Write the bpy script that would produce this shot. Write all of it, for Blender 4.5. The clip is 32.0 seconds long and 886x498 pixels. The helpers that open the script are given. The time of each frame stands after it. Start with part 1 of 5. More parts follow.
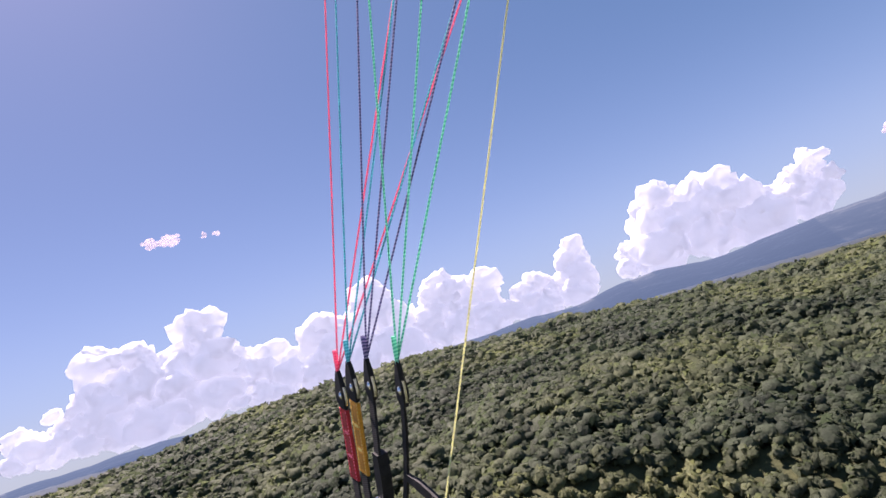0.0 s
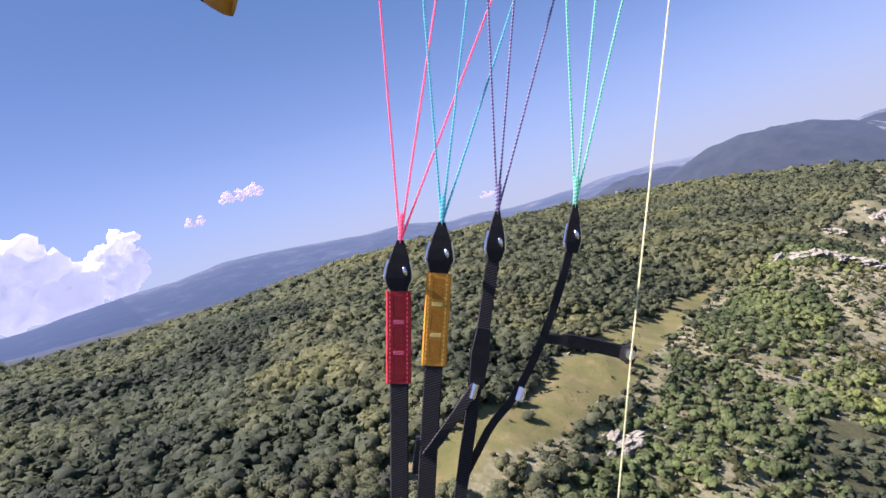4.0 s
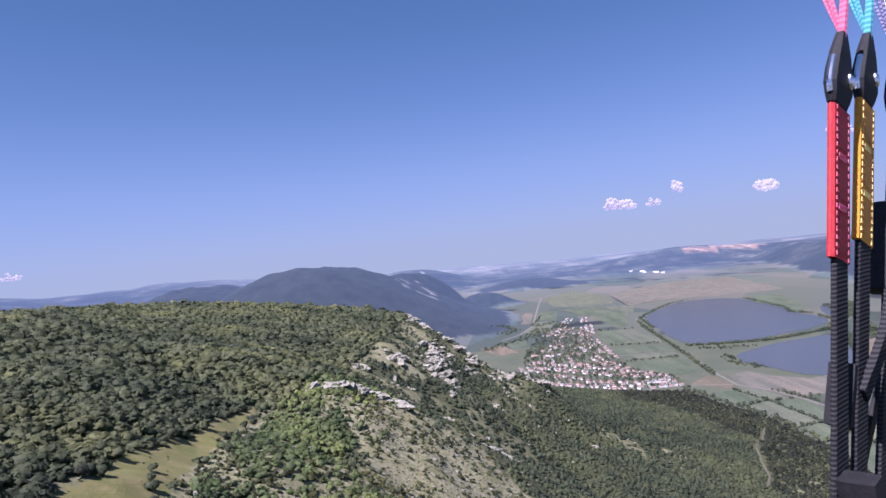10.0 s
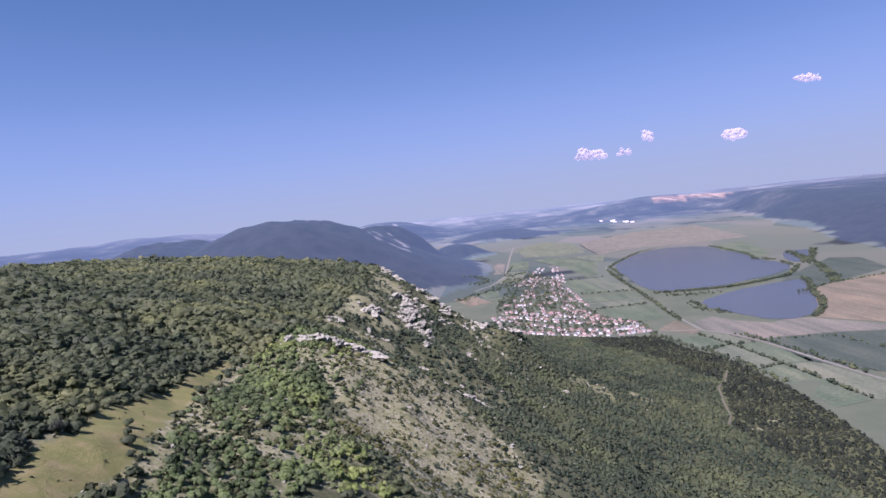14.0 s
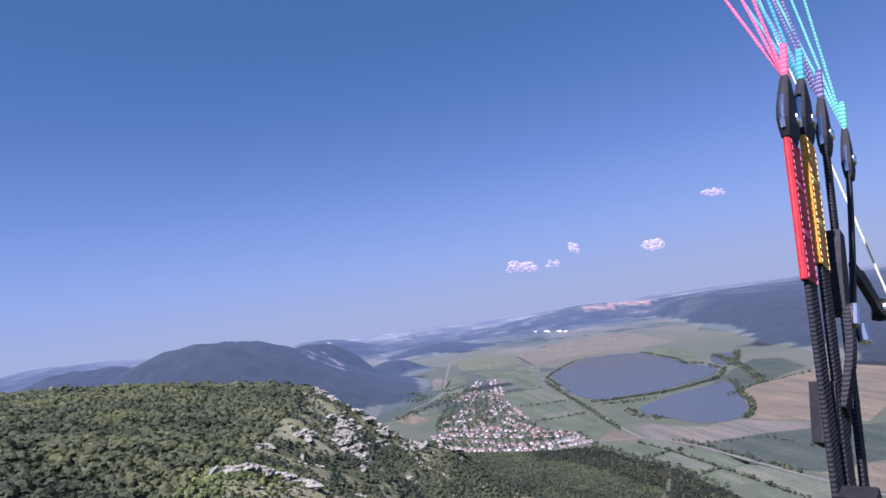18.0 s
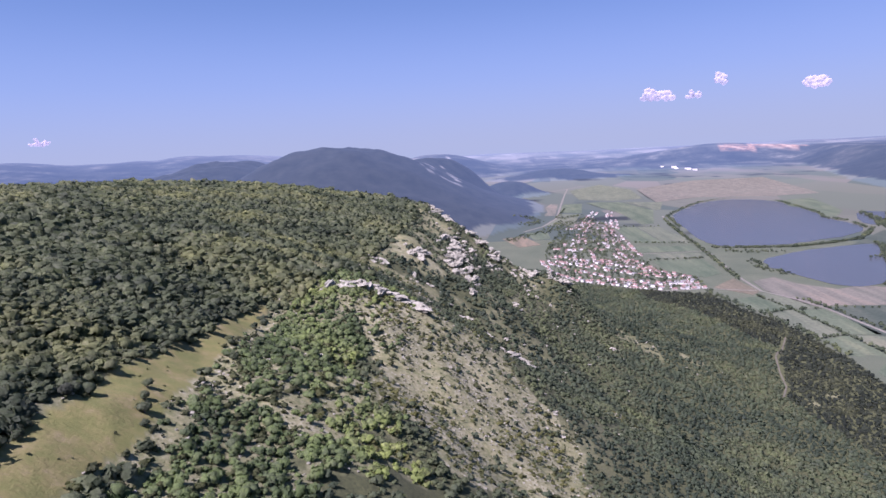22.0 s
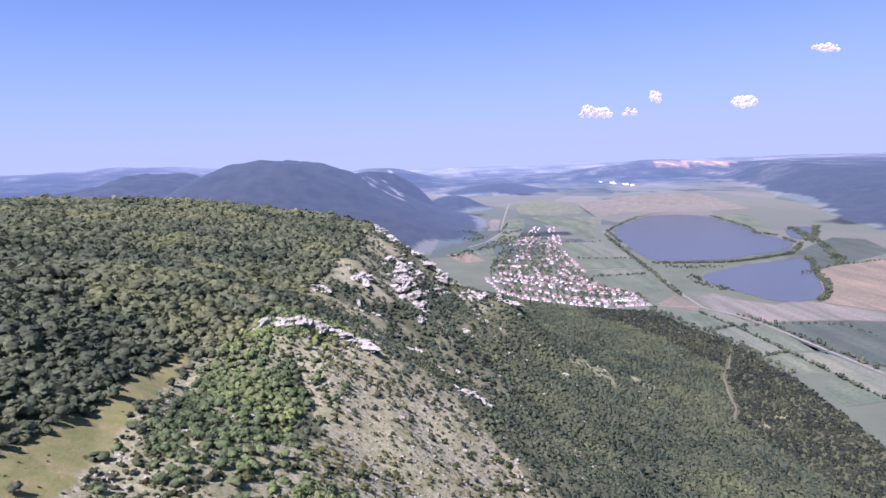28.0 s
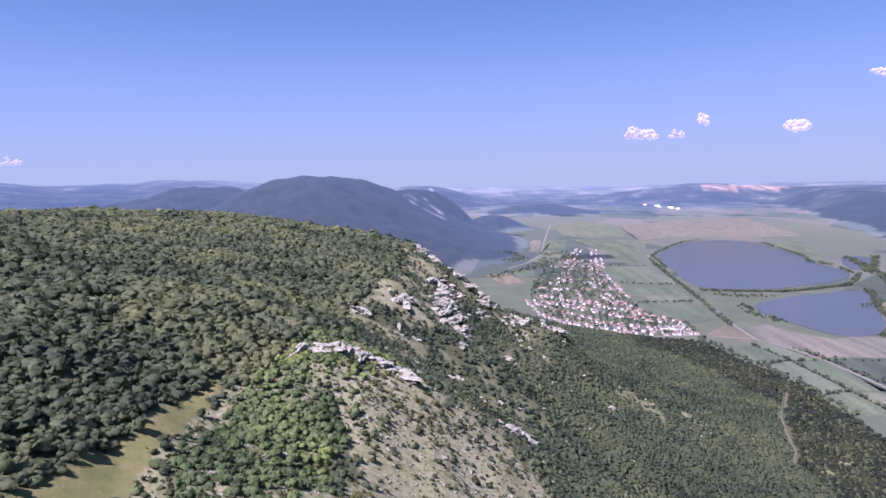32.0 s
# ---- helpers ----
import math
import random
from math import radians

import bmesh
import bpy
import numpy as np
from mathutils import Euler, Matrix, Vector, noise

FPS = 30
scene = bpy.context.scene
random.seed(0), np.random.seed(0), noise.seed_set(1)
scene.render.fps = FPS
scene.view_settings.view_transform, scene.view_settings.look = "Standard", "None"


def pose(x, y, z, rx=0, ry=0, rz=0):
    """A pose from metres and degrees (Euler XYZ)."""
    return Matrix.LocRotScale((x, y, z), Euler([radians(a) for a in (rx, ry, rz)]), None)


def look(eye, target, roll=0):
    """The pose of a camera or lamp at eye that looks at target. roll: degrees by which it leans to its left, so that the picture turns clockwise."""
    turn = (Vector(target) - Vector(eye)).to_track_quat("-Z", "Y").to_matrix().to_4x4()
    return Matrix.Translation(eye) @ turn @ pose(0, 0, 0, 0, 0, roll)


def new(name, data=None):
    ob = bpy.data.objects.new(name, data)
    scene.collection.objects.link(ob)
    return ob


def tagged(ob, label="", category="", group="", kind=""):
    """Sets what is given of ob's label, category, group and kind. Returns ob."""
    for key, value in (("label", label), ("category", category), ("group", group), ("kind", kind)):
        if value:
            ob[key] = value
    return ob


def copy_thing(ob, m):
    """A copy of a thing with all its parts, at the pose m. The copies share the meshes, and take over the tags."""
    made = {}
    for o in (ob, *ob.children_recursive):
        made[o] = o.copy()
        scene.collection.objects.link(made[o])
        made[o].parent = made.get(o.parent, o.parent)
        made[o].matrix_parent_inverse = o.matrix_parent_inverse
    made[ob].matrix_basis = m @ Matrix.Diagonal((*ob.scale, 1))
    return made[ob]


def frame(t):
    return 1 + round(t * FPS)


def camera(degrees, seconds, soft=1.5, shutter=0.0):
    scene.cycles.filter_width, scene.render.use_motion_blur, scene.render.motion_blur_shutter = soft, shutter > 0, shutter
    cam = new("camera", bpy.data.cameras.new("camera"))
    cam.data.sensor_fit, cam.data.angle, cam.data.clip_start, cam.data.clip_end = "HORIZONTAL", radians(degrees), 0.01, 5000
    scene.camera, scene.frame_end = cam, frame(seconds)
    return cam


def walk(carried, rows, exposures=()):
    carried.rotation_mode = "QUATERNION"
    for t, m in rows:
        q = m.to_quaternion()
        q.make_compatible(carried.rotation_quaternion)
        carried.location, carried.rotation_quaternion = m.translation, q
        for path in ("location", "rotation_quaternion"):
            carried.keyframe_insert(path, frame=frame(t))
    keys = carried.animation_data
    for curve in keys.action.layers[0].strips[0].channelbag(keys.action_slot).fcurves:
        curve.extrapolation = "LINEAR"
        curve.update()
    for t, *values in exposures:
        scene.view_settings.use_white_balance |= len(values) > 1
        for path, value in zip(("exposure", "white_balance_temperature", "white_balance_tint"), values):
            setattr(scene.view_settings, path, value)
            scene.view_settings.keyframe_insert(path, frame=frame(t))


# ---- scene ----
cam = camera(70.0, 32.0, soft=1.55)

# Seconds, place in metres, heading clockwise from north (+y), pitch and roll in degrees.
PATH = (
    (0.0, 0.853, 1.046, 341.967, -97.93, 9.59, -17.44),
    (0.5, 0.889, 0.921, 341.978, -91.59, 10.68, -17.67),
    (1.0, 0.875, 0.821, 341.994, -75.39, 9.86, -24.58),
    (1.5, 0.861, 0.714, 341.988, -72.24, 9.83, -23.84),
    (2.0, 0.852, 0.594, 342.007, -65.23, 7.45, -24.59),
    (2.5, 0.696, 0.409, 341.932, -59.00, -4.20, -15.50),
    (3.0, 0.634, 0.366, 341.995, -52.70, -1.47, -18.03),
    (3.5, 0.580, 0.278, 341.995, -44.44, -0.46, -19.03),
    (5.5, 0.078, 0.070, 342.010, -29.44, -4.46, -5.32),
    (6.0, 0.000, 0.000, 342.000, -19.37, 2.32, -1.54),
    (6.5, -0.111, 0.053, 341.962, -18.87, -7.78, 1.28),
    (7.0, -0.164, 0.040, 341.975, -11.97, 4.38, -1.86),
    (7.5, -0.214, 0.075, 341.928, -10.24, -0.74, -3.72),
    (8.0, -0.268, 0.100, 341.970, -11.16, -4.19, -3.06),
    (8.5, -0.294, 0.113, 341.925, -3.08, 2.20, -2.99),
    (9.0, -0.360, 0.165, 341.872, 0.32, 0.06, -4.28),
    (9.5, -0.363, 0.195, 341.911, -6.67, -9.29, -0.94),
    (10.0, -0.317, 0.271, 341.868, -1.58, 1.05, -5.67),
    (10.5, -0.249, 0.298, 341.817, 0.99, 6.56, -9.13),
    (11.0, -0.314, 0.295, 341.826, 2.07, 5.08, -6.07),
    (11.5, -0.368, 0.287, 341.899, -2.39, -7.08, -3.61),
    (12.0, -0.353, 0.262, 341.907, -0.79, 0.32, -4.57),
    (12.5, -0.346, 0.234, 341.901, 0.27, 0.28, -1.60),
    (13.0, -0.348, 0.237, 341.892, -4.41, -10.84, -2.47),
    (13.5, -0.329, 0.252, 341.878, -0.97, -3.48, -4.48),
    (15.5, -0.550, 0.550, 341.900, 0.51, -3.68, -8.60),
    (16.0, -0.550, 0.550, 341.900, 3.87, 0.03, -5.50),
    (16.5, -0.550, 0.550, 341.900, 0.29, -3.88, -2.64),
    (17.0, -0.550, 0.550, 341.900, -0.09, -2.08, 0.52),
    (17.5, -0.460, 0.420, 341.900, 2.12, 0.42, -3.14),
    (18.0, -0.374, 0.289, 341.856, 7.57, 5.99, -8.22),
    (18.5, -0.818, 3.223, 343.532, 7.74, 4.13, -0.62),
    (19.0, -0.885, 7.812, 345.805, 5.32, -7.39, 0.88),
    (19.5, -0.961, 12.096, 346.836, 5.07, -1.67, -0.88),
    (20.0, -1.040, 16.364, 347.848, 4.92, -0.78, -3.37),
    (20.5, -1.129, 20.601, 348.832, 6.30, -0.90, -5.15),
    (21.0, -1.242, 24.791, 349.776, 3.30, -6.80, -3.91),
    (21.5, -1.399, 28.914, 350.660, 2.30, -7.95, -3.21),
    (22.0, -1.620, 32.955, 351.473, -4.52, -9.21, -3.01),
    (22.5, -1.910, 36.909, 352.209, 2.15, -5.85, -4.53),
    (23.0, -2.278, 40.775, 352.870, 3.75, -8.98, -6.75),
    (23.5, -2.719, 44.561, 353.466, 3.13, -8.14, -8.40),
    (24.0, -3.227, 48.276, 354.009, 3.44, -5.27, -5.77),
    (24.5, -3.791, 51.933, 354.518, 3.16, -5.09, -4.60),
    (25.0, -4.401, 55.545, 355.007, 3.11, -4.50, -10.63),
    (25.5, -5.048, 59.119, 355.488, 2.35, -7.61, -9.86),
    (27.5, -8.339, 72.554, 357.247, -0.40, -11.64, -3.58),
    (28.0, -9.143, 75.697, 357.545, 0.86, -8.31, -2.42),
    (28.5, -9.936, 78.810, 357.823, -0.32, -7.85, -1.95),
    (29.0, -10.715, 81.893, 358.081, -2.00, -12.50, -2.57),
    (29.5, -11.480, 84.940, 358.311, -2.09, -11.35, -5.11),
    (30.0, -12.232, 87.949, 358.508, -2.79, -12.64, -4.04),
    (30.5, -12.975, 90.921, 358.673, -2.42, -12.88, -6.74),
    (31.0, -13.712, 93.862, 358.807, -1.75, -11.86, -4.29),
    (31.5, -14.446, 96.781, 358.920, -0.69, -4.75, -3.25),
    (32.0, -15.180, 99.694, 359.026, -2.57, -6.55, -1.26),
)


def heading(azimuth, pitch=0.0):
    a, p = radians(azimuth), radians(pitch)
    return Vector((math.sin(a) * math.cos(p), math.cos(a) * math.cos(p), math.sin(p)))


walk(
    cam,
    [(t, look((x, y, z), Vector((x, y, z)) + heading(yaw, pitch), roll)) for t, x, y, z, yaw, pitch, roll in PATH],
    exposures=((0, 1.55, 6400, 32), (0.6, 1.42, 6200, 32), (1, 1.27, 6000, 33), (2, 1.22, 5850, 34), (3, 1.5, 5900, 36), (6, 1.62, 5600, 38), (7.5, 1.47, 5500, 38), (9, 1.25, 5400, 38), (10, 1.23, 5400, 38), (11, 1.13, 5250, 35), (12, 1.17, 5420, 38), (13, 1.17, 5450, 40), (16, 1.28, 5400, 39), (17.5, 1.23, 5400, 40), (18, 1.12, 5250, 37), (19, 0.93, 5350, 39), (20, 1.08, 5350, 39), (21, 1.08, 5350, 40), (22, 1.28, 5450, 42), (25, 1.33, 5350, 42), (28, 1.57, 5300, 44), (29, 1.44, 5300, 44), (31, 1.55, 5300, 44), (32, 1.37, 5300, 44)),
)

# ---- daylight ----
SUN_AZ, SUN_EL = -135.0, 56.0
world = bpy.data.worlds.new("sky")
scene.world = world
world.use_nodes = True
wn = world.node_tree
sky = wn.nodes.new("ShaderNodeTexSky")
sky.sky_type, sky.sun_disc = "NISHITA", False
sky.sun_elevation, sky.sun_rotation = radians(SUN_EL), radians(SUN_AZ)
sky.altitude, sky.air_density, sky.dust_density, sky.ozone_density = 1200, 0.6, 1.2, 5.0
wn.nodes["Background"].inputs["Strength"].default_value = 0.056
tone = wn.nodes.new("ShaderNodeMix")  # a hazy summer sky: the clear blue drawn towards a pale veil
tone.data_type, tone.blend_type = "RGBA", "MULTIPLY"
tone.inputs[0].default_value = 1.0
tone.inputs[7].default_value = (0.70, 0.505, 0.525, 1)
veil = wn.nodes.new("ShaderNodeMix")
veil.data_type, veil.blend_type = "RGBA", "ADD"
veil.inputs[0].default_value = 1.0
veil.inputs[7].default_value = (0.22, 0.86, 1.34, 1)
wn.links.new(sky.outputs["Color"], tone.inputs[6])
wn.links.new(tone.outputs[2], veil.inputs[6])
rise = wn.nodes.new("ShaderNodeTexCoord")  # haze that thickens evenly all round towards the horizon
split = wn.nodes.new("ShaderNodeSeparateXYZ")
wn.links.new(rise.outputs["Generated"], split.inputs["Vector"])
above = veil.outputs[2]
for tint, levels in (
    ((2.52, 3.74, 5.2, 1), ((0.0, 0.9), (0.10, 0.70), (0.20, 0.33), (0.32, 0.08), (0.45, 0.0))),
    ((3.25, 3.75, 3.95, 1), ((0.0, 1.0), (0.05, 0.60), (0.10, 0.24), (0.18, 0.03), (0.26, 0.0))),
):
    thick = wn.nodes.new("ShaderNodeValToRGB")
    thick.color_ramp.interpolation = "B_SPLINE"
    thick.color_ramp.elements.remove(thick.color_ramp.elements[1])
    for at, level in levels:
        stop = thick.color_ramp.elements[0] if at == 0.0 else thick.color_ramp.elements.new(at)
        stop.color = (level, level, level, 1)
    haze = wn.nodes.new("ShaderNodeMix")
    haze.data_type = "RGBA"
    haze.inputs[7].default_value = tint
    wn.links.new(split.outputs["Z"], thick.inputs["Fac"])
    wn.links.new(thick.outputs["Color"], haze.inputs[0])
    wn.links.new(above, haze.inputs[6])
    above = haze.outputs[2]
wn.links.new(above, wn.nodes["Background"].inputs["Color"])
sun = new("sun", bpy.data.lights.new("sun", "SUN"))
sun.data.energy, sun.data.angle, sun.data.color = 5.0, radians(0.5), (1.0, 0.915, 0.785)
sun.matrix_world = look(heading(SUN_AZ, SUN_EL) * 1000, (0, 0, 0))

# ---- shape of the land ----
EYE = 342.0


def smooth_noise(x, y, scale, seed):
    """Value noise in 0..1 on a square lattice, for arrays."""
    u, v = x / scale, y / scale
    iu, iv = np.floor(u).astype(np.int64), np.floor(v).astype(np.int64)
    fu, fv = u - iu, v - iv
    fu, fv = fu * fu * (3 - 2 * fu), fv * fv * (3 - 2 * fv)

    def lattice(a, b):
        h = (a * 374761393 + b * 668265263 + seed * 974711) & 0x7FFFFFFF
        h = ((h ^ (h >> 13)) * 1274126177) & 0x7FFFFFFF
        return ((h ^ (h >> 16)) & 0xFFFF) / 65535.0

    low = lattice(iu, iv) * (1 - fu) + lattice(iu + 1, iv) * fu
    high = lattice(iu, iv + 1) * (1 - fu) + lattice(iu + 1, iv + 1) * fu
    return low * (1 - fv) + high * fv


def fbm(x, y, scale, seed, octaves=4):
    total, amp = np.zeros_like(x), 1.0
    for k in range(octaves):
        total += amp * (smooth_noise(x, y, scale / 2**k, seed + 17 * k) - 0.5)
        amp *= 0.5
    return total


def ramp(v, a, b):
    k = np.clip((v - a) / (b - a), 0, 1)
    return k * k * (3 - 2 * k)


RIM_Y = (-900, -200, 0, 136, 234, 330, 420, 508, 620, 723, 840, 921, 1040, 1200, 2000)
RIM_X = (-110, -60, -62, -72, -92, -110, -106, -100, -128, -118, -112, -108, -98, -80, -60)
RIM_Z = (255, 258, 260, 260, 262, 262, 258, 255, 247, 247, 250, 258, 264, 262, 240)
CREST_AZ = (-180, -150, -130, -115, -100, -90, -80, -68, -60, -50, -40, -30, -24, -17, -8, 20)
CREST_Z = (330, 336, 342, 350, 347, 344, 338, 331, 334, 340, 336, 328, 314, 300, 275, 268)


def rim_of(y):
    return np.interp(y, RIM_Y, RIM_X)


def near_ridge(x, y):
    """The wooded ridge: a plateau that ends in a rocky rim and falls to the valley."""
    rim, top = rim_of(y), np.interp(y, RIM_Y, RIM_Z)
    s = x - rim + 14 * fbm(x, y, 90, 5, 3)
    fall = 264 * (1 - np.exp(-(np.clip(s, 0, None) / 262) ** 1.4))
    azimuth = np.degrees(np.arctan2(x, y))
    azimuth = np.where(azimuth > 90, azimuth - 360, azimuth)
    crest = np.interp(azimuth, CREST_AZ, CREST_Z)
    back = np.clip(-s, 0, None)
    rise = (crest - top) * (1 - np.exp(-back / 120))
    z = top - fall + rise
    reach = np.hypot(x, y)
    z -= 0.05 * np.clip(reach - np.interp(azimuth, (-180, -60, -40, -24), (480, 560, 760, 1080)), 0, 500) * ramp(back, 50, 200)
    z += 27 * np.exp(-((y - 962) / 55) ** 2 - ((x - 92) / 42) ** 2)
    z += 10 * np.exp(-((y - 760) / 70) ** 2 - ((s - 30) / 30) ** 2)
    z += (9 * fbm(x, y, 130, 21) + 3.0 * fbm(x, y, 24, 23, 3)) * ramp(z, 12, 60)
    end = np.interp(x, (-900, -400, -200, -120, -60, 0, 60, 110, 200), (1500, 1285, 1120, 1040, 980, 948, 950, 950, 1000))
    return z - 0.85 * np.clip(y - end, 0, None)


def hill(x, y, cx, cy, height, rx, ry, turn=0.0, power=1.0):
    c, s = math.cos(math.radians(turn)), math.sin(math.radians(turn))
    u, v = ((x - cx) * c + (y - cy) * s) / rx, (-(x - cx) * s + (y - cy) * c) / ry
    return height * np.exp(-((u * u + v * v) ** power))


def height(x, y):
    """Ground level in metres above the lake."""
    x, y = np.asarray(x, float), np.asarray(y, float)
    rough = 1 + 0.25 * fbm(x, y, 400, 41)
    z = np.maximum(near_ridge(x, y), 0)
    far = np.maximum(hill(x, y, -820, 3450, 362, 760, 1000, 0, 1.05), np.maximum(hill(x, y, -400, 4050, 285, 400, 700, 0, 1.5), hill(x, y, -1750, 3900, 325, 850, 900, 0, 1.1))) * (1 + 0.17 * fbm(x, y, 520, 31) + 0.08 * fbm(x, y, 170, 33))
    z = np.maximum(z, np.clip(1.11 * far - 40, 0, None))
    z = np.maximum(z, hill(x, y, 130, 4350, 95, 200, 240, -10, 1.5) * rough)
    z = np.maximum(z, hill(x, y, 620, 6200, 95, 430, 300, -10) * rough)
    return np.where(z < 2.5, 0.0, z - 2.5)


# ---- materials ----
def mat(name, base, rough=0.8, metal=0.0):
    m = bpy.data.materials.new(name)
    m.use_nodes = True
    b = m.node_tree.nodes["Principled BSDF"]
    b.inputs["Base Color"].default_value = (*base, 1)
    b.inputs["Roughness"].default_value, b.inputs["Metallic"].default_value = rough, metal
    b.inputs["Specular IOR Level"].default_value = 0.3
    return m


class Graph:
    """Short hand for building a node material."""

    def __init__(self, m):
        self.t = m.node_tree
        self.b = self.t.nodes["Principled BSDF"]

    def node(self, kind, **values):
        n = self.t.nodes.new(kind)
        for key, value in values.items():
            n.inputs[key].default_value = value
        return n

    def link(self, a, b):
        self.t.links.new(a, b)

    def place(self, scale=(1, 1, 1)):
        g = self.node("ShaderNodeNewGeometry")
        mp = self.node("ShaderNodeMapping")
        mp.inputs["Scale"].default_value = scale
        self.link(g.outputs["Position"], mp.inputs["Vector"])
        return mp.outputs["Vector"]

    def noise(self, scale, detail=4.0, rough=0.6, vector=None):
        n = self.node("ShaderNodeTexNoise", Scale=scale, Detail=detail, Roughness=rough)
        self.link(vector if vector is not None else self.place(), n.inputs["Vector"])
        return n.outputs["Fac"]

    def ramp(self, fac, stops):
        r = self.node("ShaderNodeValToRGB")
        e = r.color_ramp.elements
        while len(e) < len(stops):
            e.new(0.5)
        for el, (pos, col) in zip(e, stops):
            el.position, el.color = pos, (*col, 1)
        self.link(fac, r.inputs["Fac"])
        return r.outputs["Color"]

    def mix(self, fac, a, b, blend="MIX"):
        n = self.t.nodes.new("ShaderNodeMix")
        n.data_type, n.blend_type = "RGBA", blend
        for socket, v in ((n.inputs[0], fac), (n.inputs[6], a), (n.inputs[7], b)):
            if isinstance(v, (int, float)):
                socket.default_value = v
            elif isinstance(v, tuple):
                socket.default_value = (*v, 1)
            else:
                self.link(v, socket)
        return n.outputs[2]

    def bump(self, fac, strength=0.5, distance=0.5):
        n = self.node("ShaderNodeBump", Strength=strength, Distance=distance)
        self.link(fac, n.inputs["Height"])
        self.link(n.outputs["Normal"], self.b.inputs["Normal"])

    def island(self):
        return self.node("ShaderNodeNewGeometry").outputs["Random Per Island"]

    def object_random(self):
        return self.node("ShaderNodeObjectInfo").outputs["Random"]

    def attribute(self, name):
        n = self.t.nodes.new("ShaderNodeAttribute")
        n.attribute_name = name
        return n.outputs["Fac"]

    def color(self, c):
        self.link(c, self.b.inputs["Base Color"])


def two_tone(name, low, high, scale, rough=0.9, bump=0.3, distance=0.2, fine=8.0, metal=0.0):
    """A surface that varies at two scales."""
    m = mat(name, low, rough, metal)
    g = Graph(m)
    broad, small = g.noise(scale, 3), g.noise(scale * fine, 5)
    col = g.mix(g.ramp(broad, ((0.35, (0, 0, 0)), (0.65, (1, 1, 1)))), low, high)
    col = g.mix(0.45, col, g.ramp(small, ((0.3, tuple(0.55 * v for v in low)), (0.7, tuple(min(1, 1.35 * v) for v in high)))))
    g.color(col)
    g.bump(small, bump, distance)
    return m


def foliage(name, tones, scale=1.0):
    """Leaves in clumps: each crown has its own green, mottled within."""
    m = mat(name, tones[0], 0.7)
    g = Graph(m)
    n = len(tones)
    own = g.ramp(g.island(), [(i / max(1, n - 1), c) for i, c in enumerate(tones)])
    leaf, crown, stand = g.noise(scale * 1.3, 4, 0.75), g.noise(scale * 0.16, 2, 0.5), g.noise(0.012, 3)
    drift = g.noise(0.04, 4)
    col = g.mix(0.45, own, g.ramp(crown, [(0.28 + 0.44 * i / max(1, n - 1), c) for i, c in enumerate(tones)]))
    col = g.mix(1.0, col, g.ramp(leaf, ((0.36, (0.72, 0.73, 0.70)), (0.5, (0.98, 0.98, 0.96)), (0.64, (1.30, 1.29, 1.24)))), "MULTIPLY")
    col = g.mix(1.0, col, g.ramp(stand, ((0.36, (0.64, 0.69, 0.74)), (0.46, (0.90, 0.94, 0.96)), (0.54, (1.06, 1.05, 1.02)), (0.64, (1.42, 1.34, 1.14)))), "MULTIPLY")
    col = g.mix(1.0, col, g.ramp(drift, ((0.36, (0.72, 0.76, 0.80)), (0.64, (1.26, 1.25, 1.18)))), "MULTIPLY")
    g.color(col)
    g.bump(leaf, 0.6, 0.8)
    thin = g.node("ShaderNodeBsdfTranslucent")  # light through the leaves
    both = g.node("ShaderNodeMixShader", Fac=0.5)
    g.link(col, thin.inputs["Color"])
    g.link(g.b.outputs["BSDF"], both.inputs[1])
    g.link(thin.outputs["BSDF"], both.inputs[2])
    g.link(both.outputs["Shader"], g.t.nodes["Material Output"].inputs["Surface"])
    return m


M_FOREST = foliage("forest_leaves", ((0.089, 0.104, 0.052), (0.106, 0.124, 0.060), (0.124, 0.142, 0.068), (0.112, 0.130, 0.066), (0.137, 0.154, 0.076), (0.122, 0.135, 0.079), (0.159, 0.167, 0.108)))
# Forest greens darkened and blued: haze, lens falloff and backlight put into the colour.
M_FOREST_DIM = foliage("dimmed_forest_leaves", ((0.060, 0.077, 0.045), (0.072, 0.092, 0.051), (0.083, 0.105, 0.056), (0.075, 0.095, 0.055), (0.093, 0.115, 0.063), (0.084, 0.102, 0.066), (0.103, 0.118, 0.081)))
M_COPSE = foliage("dark_wood_leaves", ((0.024, 0.030, 0.021), (0.036, 0.044, 0.028), (0.046, 0.055, 0.034), (0.040, 0.048, 0.034), (0.054, 0.062, 0.040)))
M_SHRUB = foliage("shrub_leaves", ((0.091, 0.120, 0.047), (0.134, 0.178, 0.059), (0.186, 0.239, 0.077), (0.115, 0.144, 0.069), (0.207, 0.248, 0.100), (0.148, 0.162, 0.090)), 1.2)
M_SCRUB = foliage("dry_bush_leaves", ((0.063, 0.070, 0.026), (0.093, 0.102, 0.036), (0.078, 0.085, 0.036), (0.121, 0.125, 0.054)), 1.2)
M_PALE = foliage("pale_leaves", ((0.075, 0.082, 0.05), (0.10, 0.105, 0.070), (0.085, 0.088, 0.056)))
M_BARK = two_tone("bark", (0.10, 0.08, 0.06), (0.20, 0.17, 0.14), 3.0)
M_ROCK = two_tone("limestone", (0.170, 0.165, 0.125), (0.365, 0.352, 0.278), 0.3, 0.95, 1.0, 1.2, 5.0)
M_LAKE = mat("lake_water", (0.056, 0.061, 0.062), 0.27)
M_LAKE.node_tree.nodes["Principled BSDF"].inputs["Specular IOR Level"].default_value = 0.3
g_ = Graph(M_LAKE)
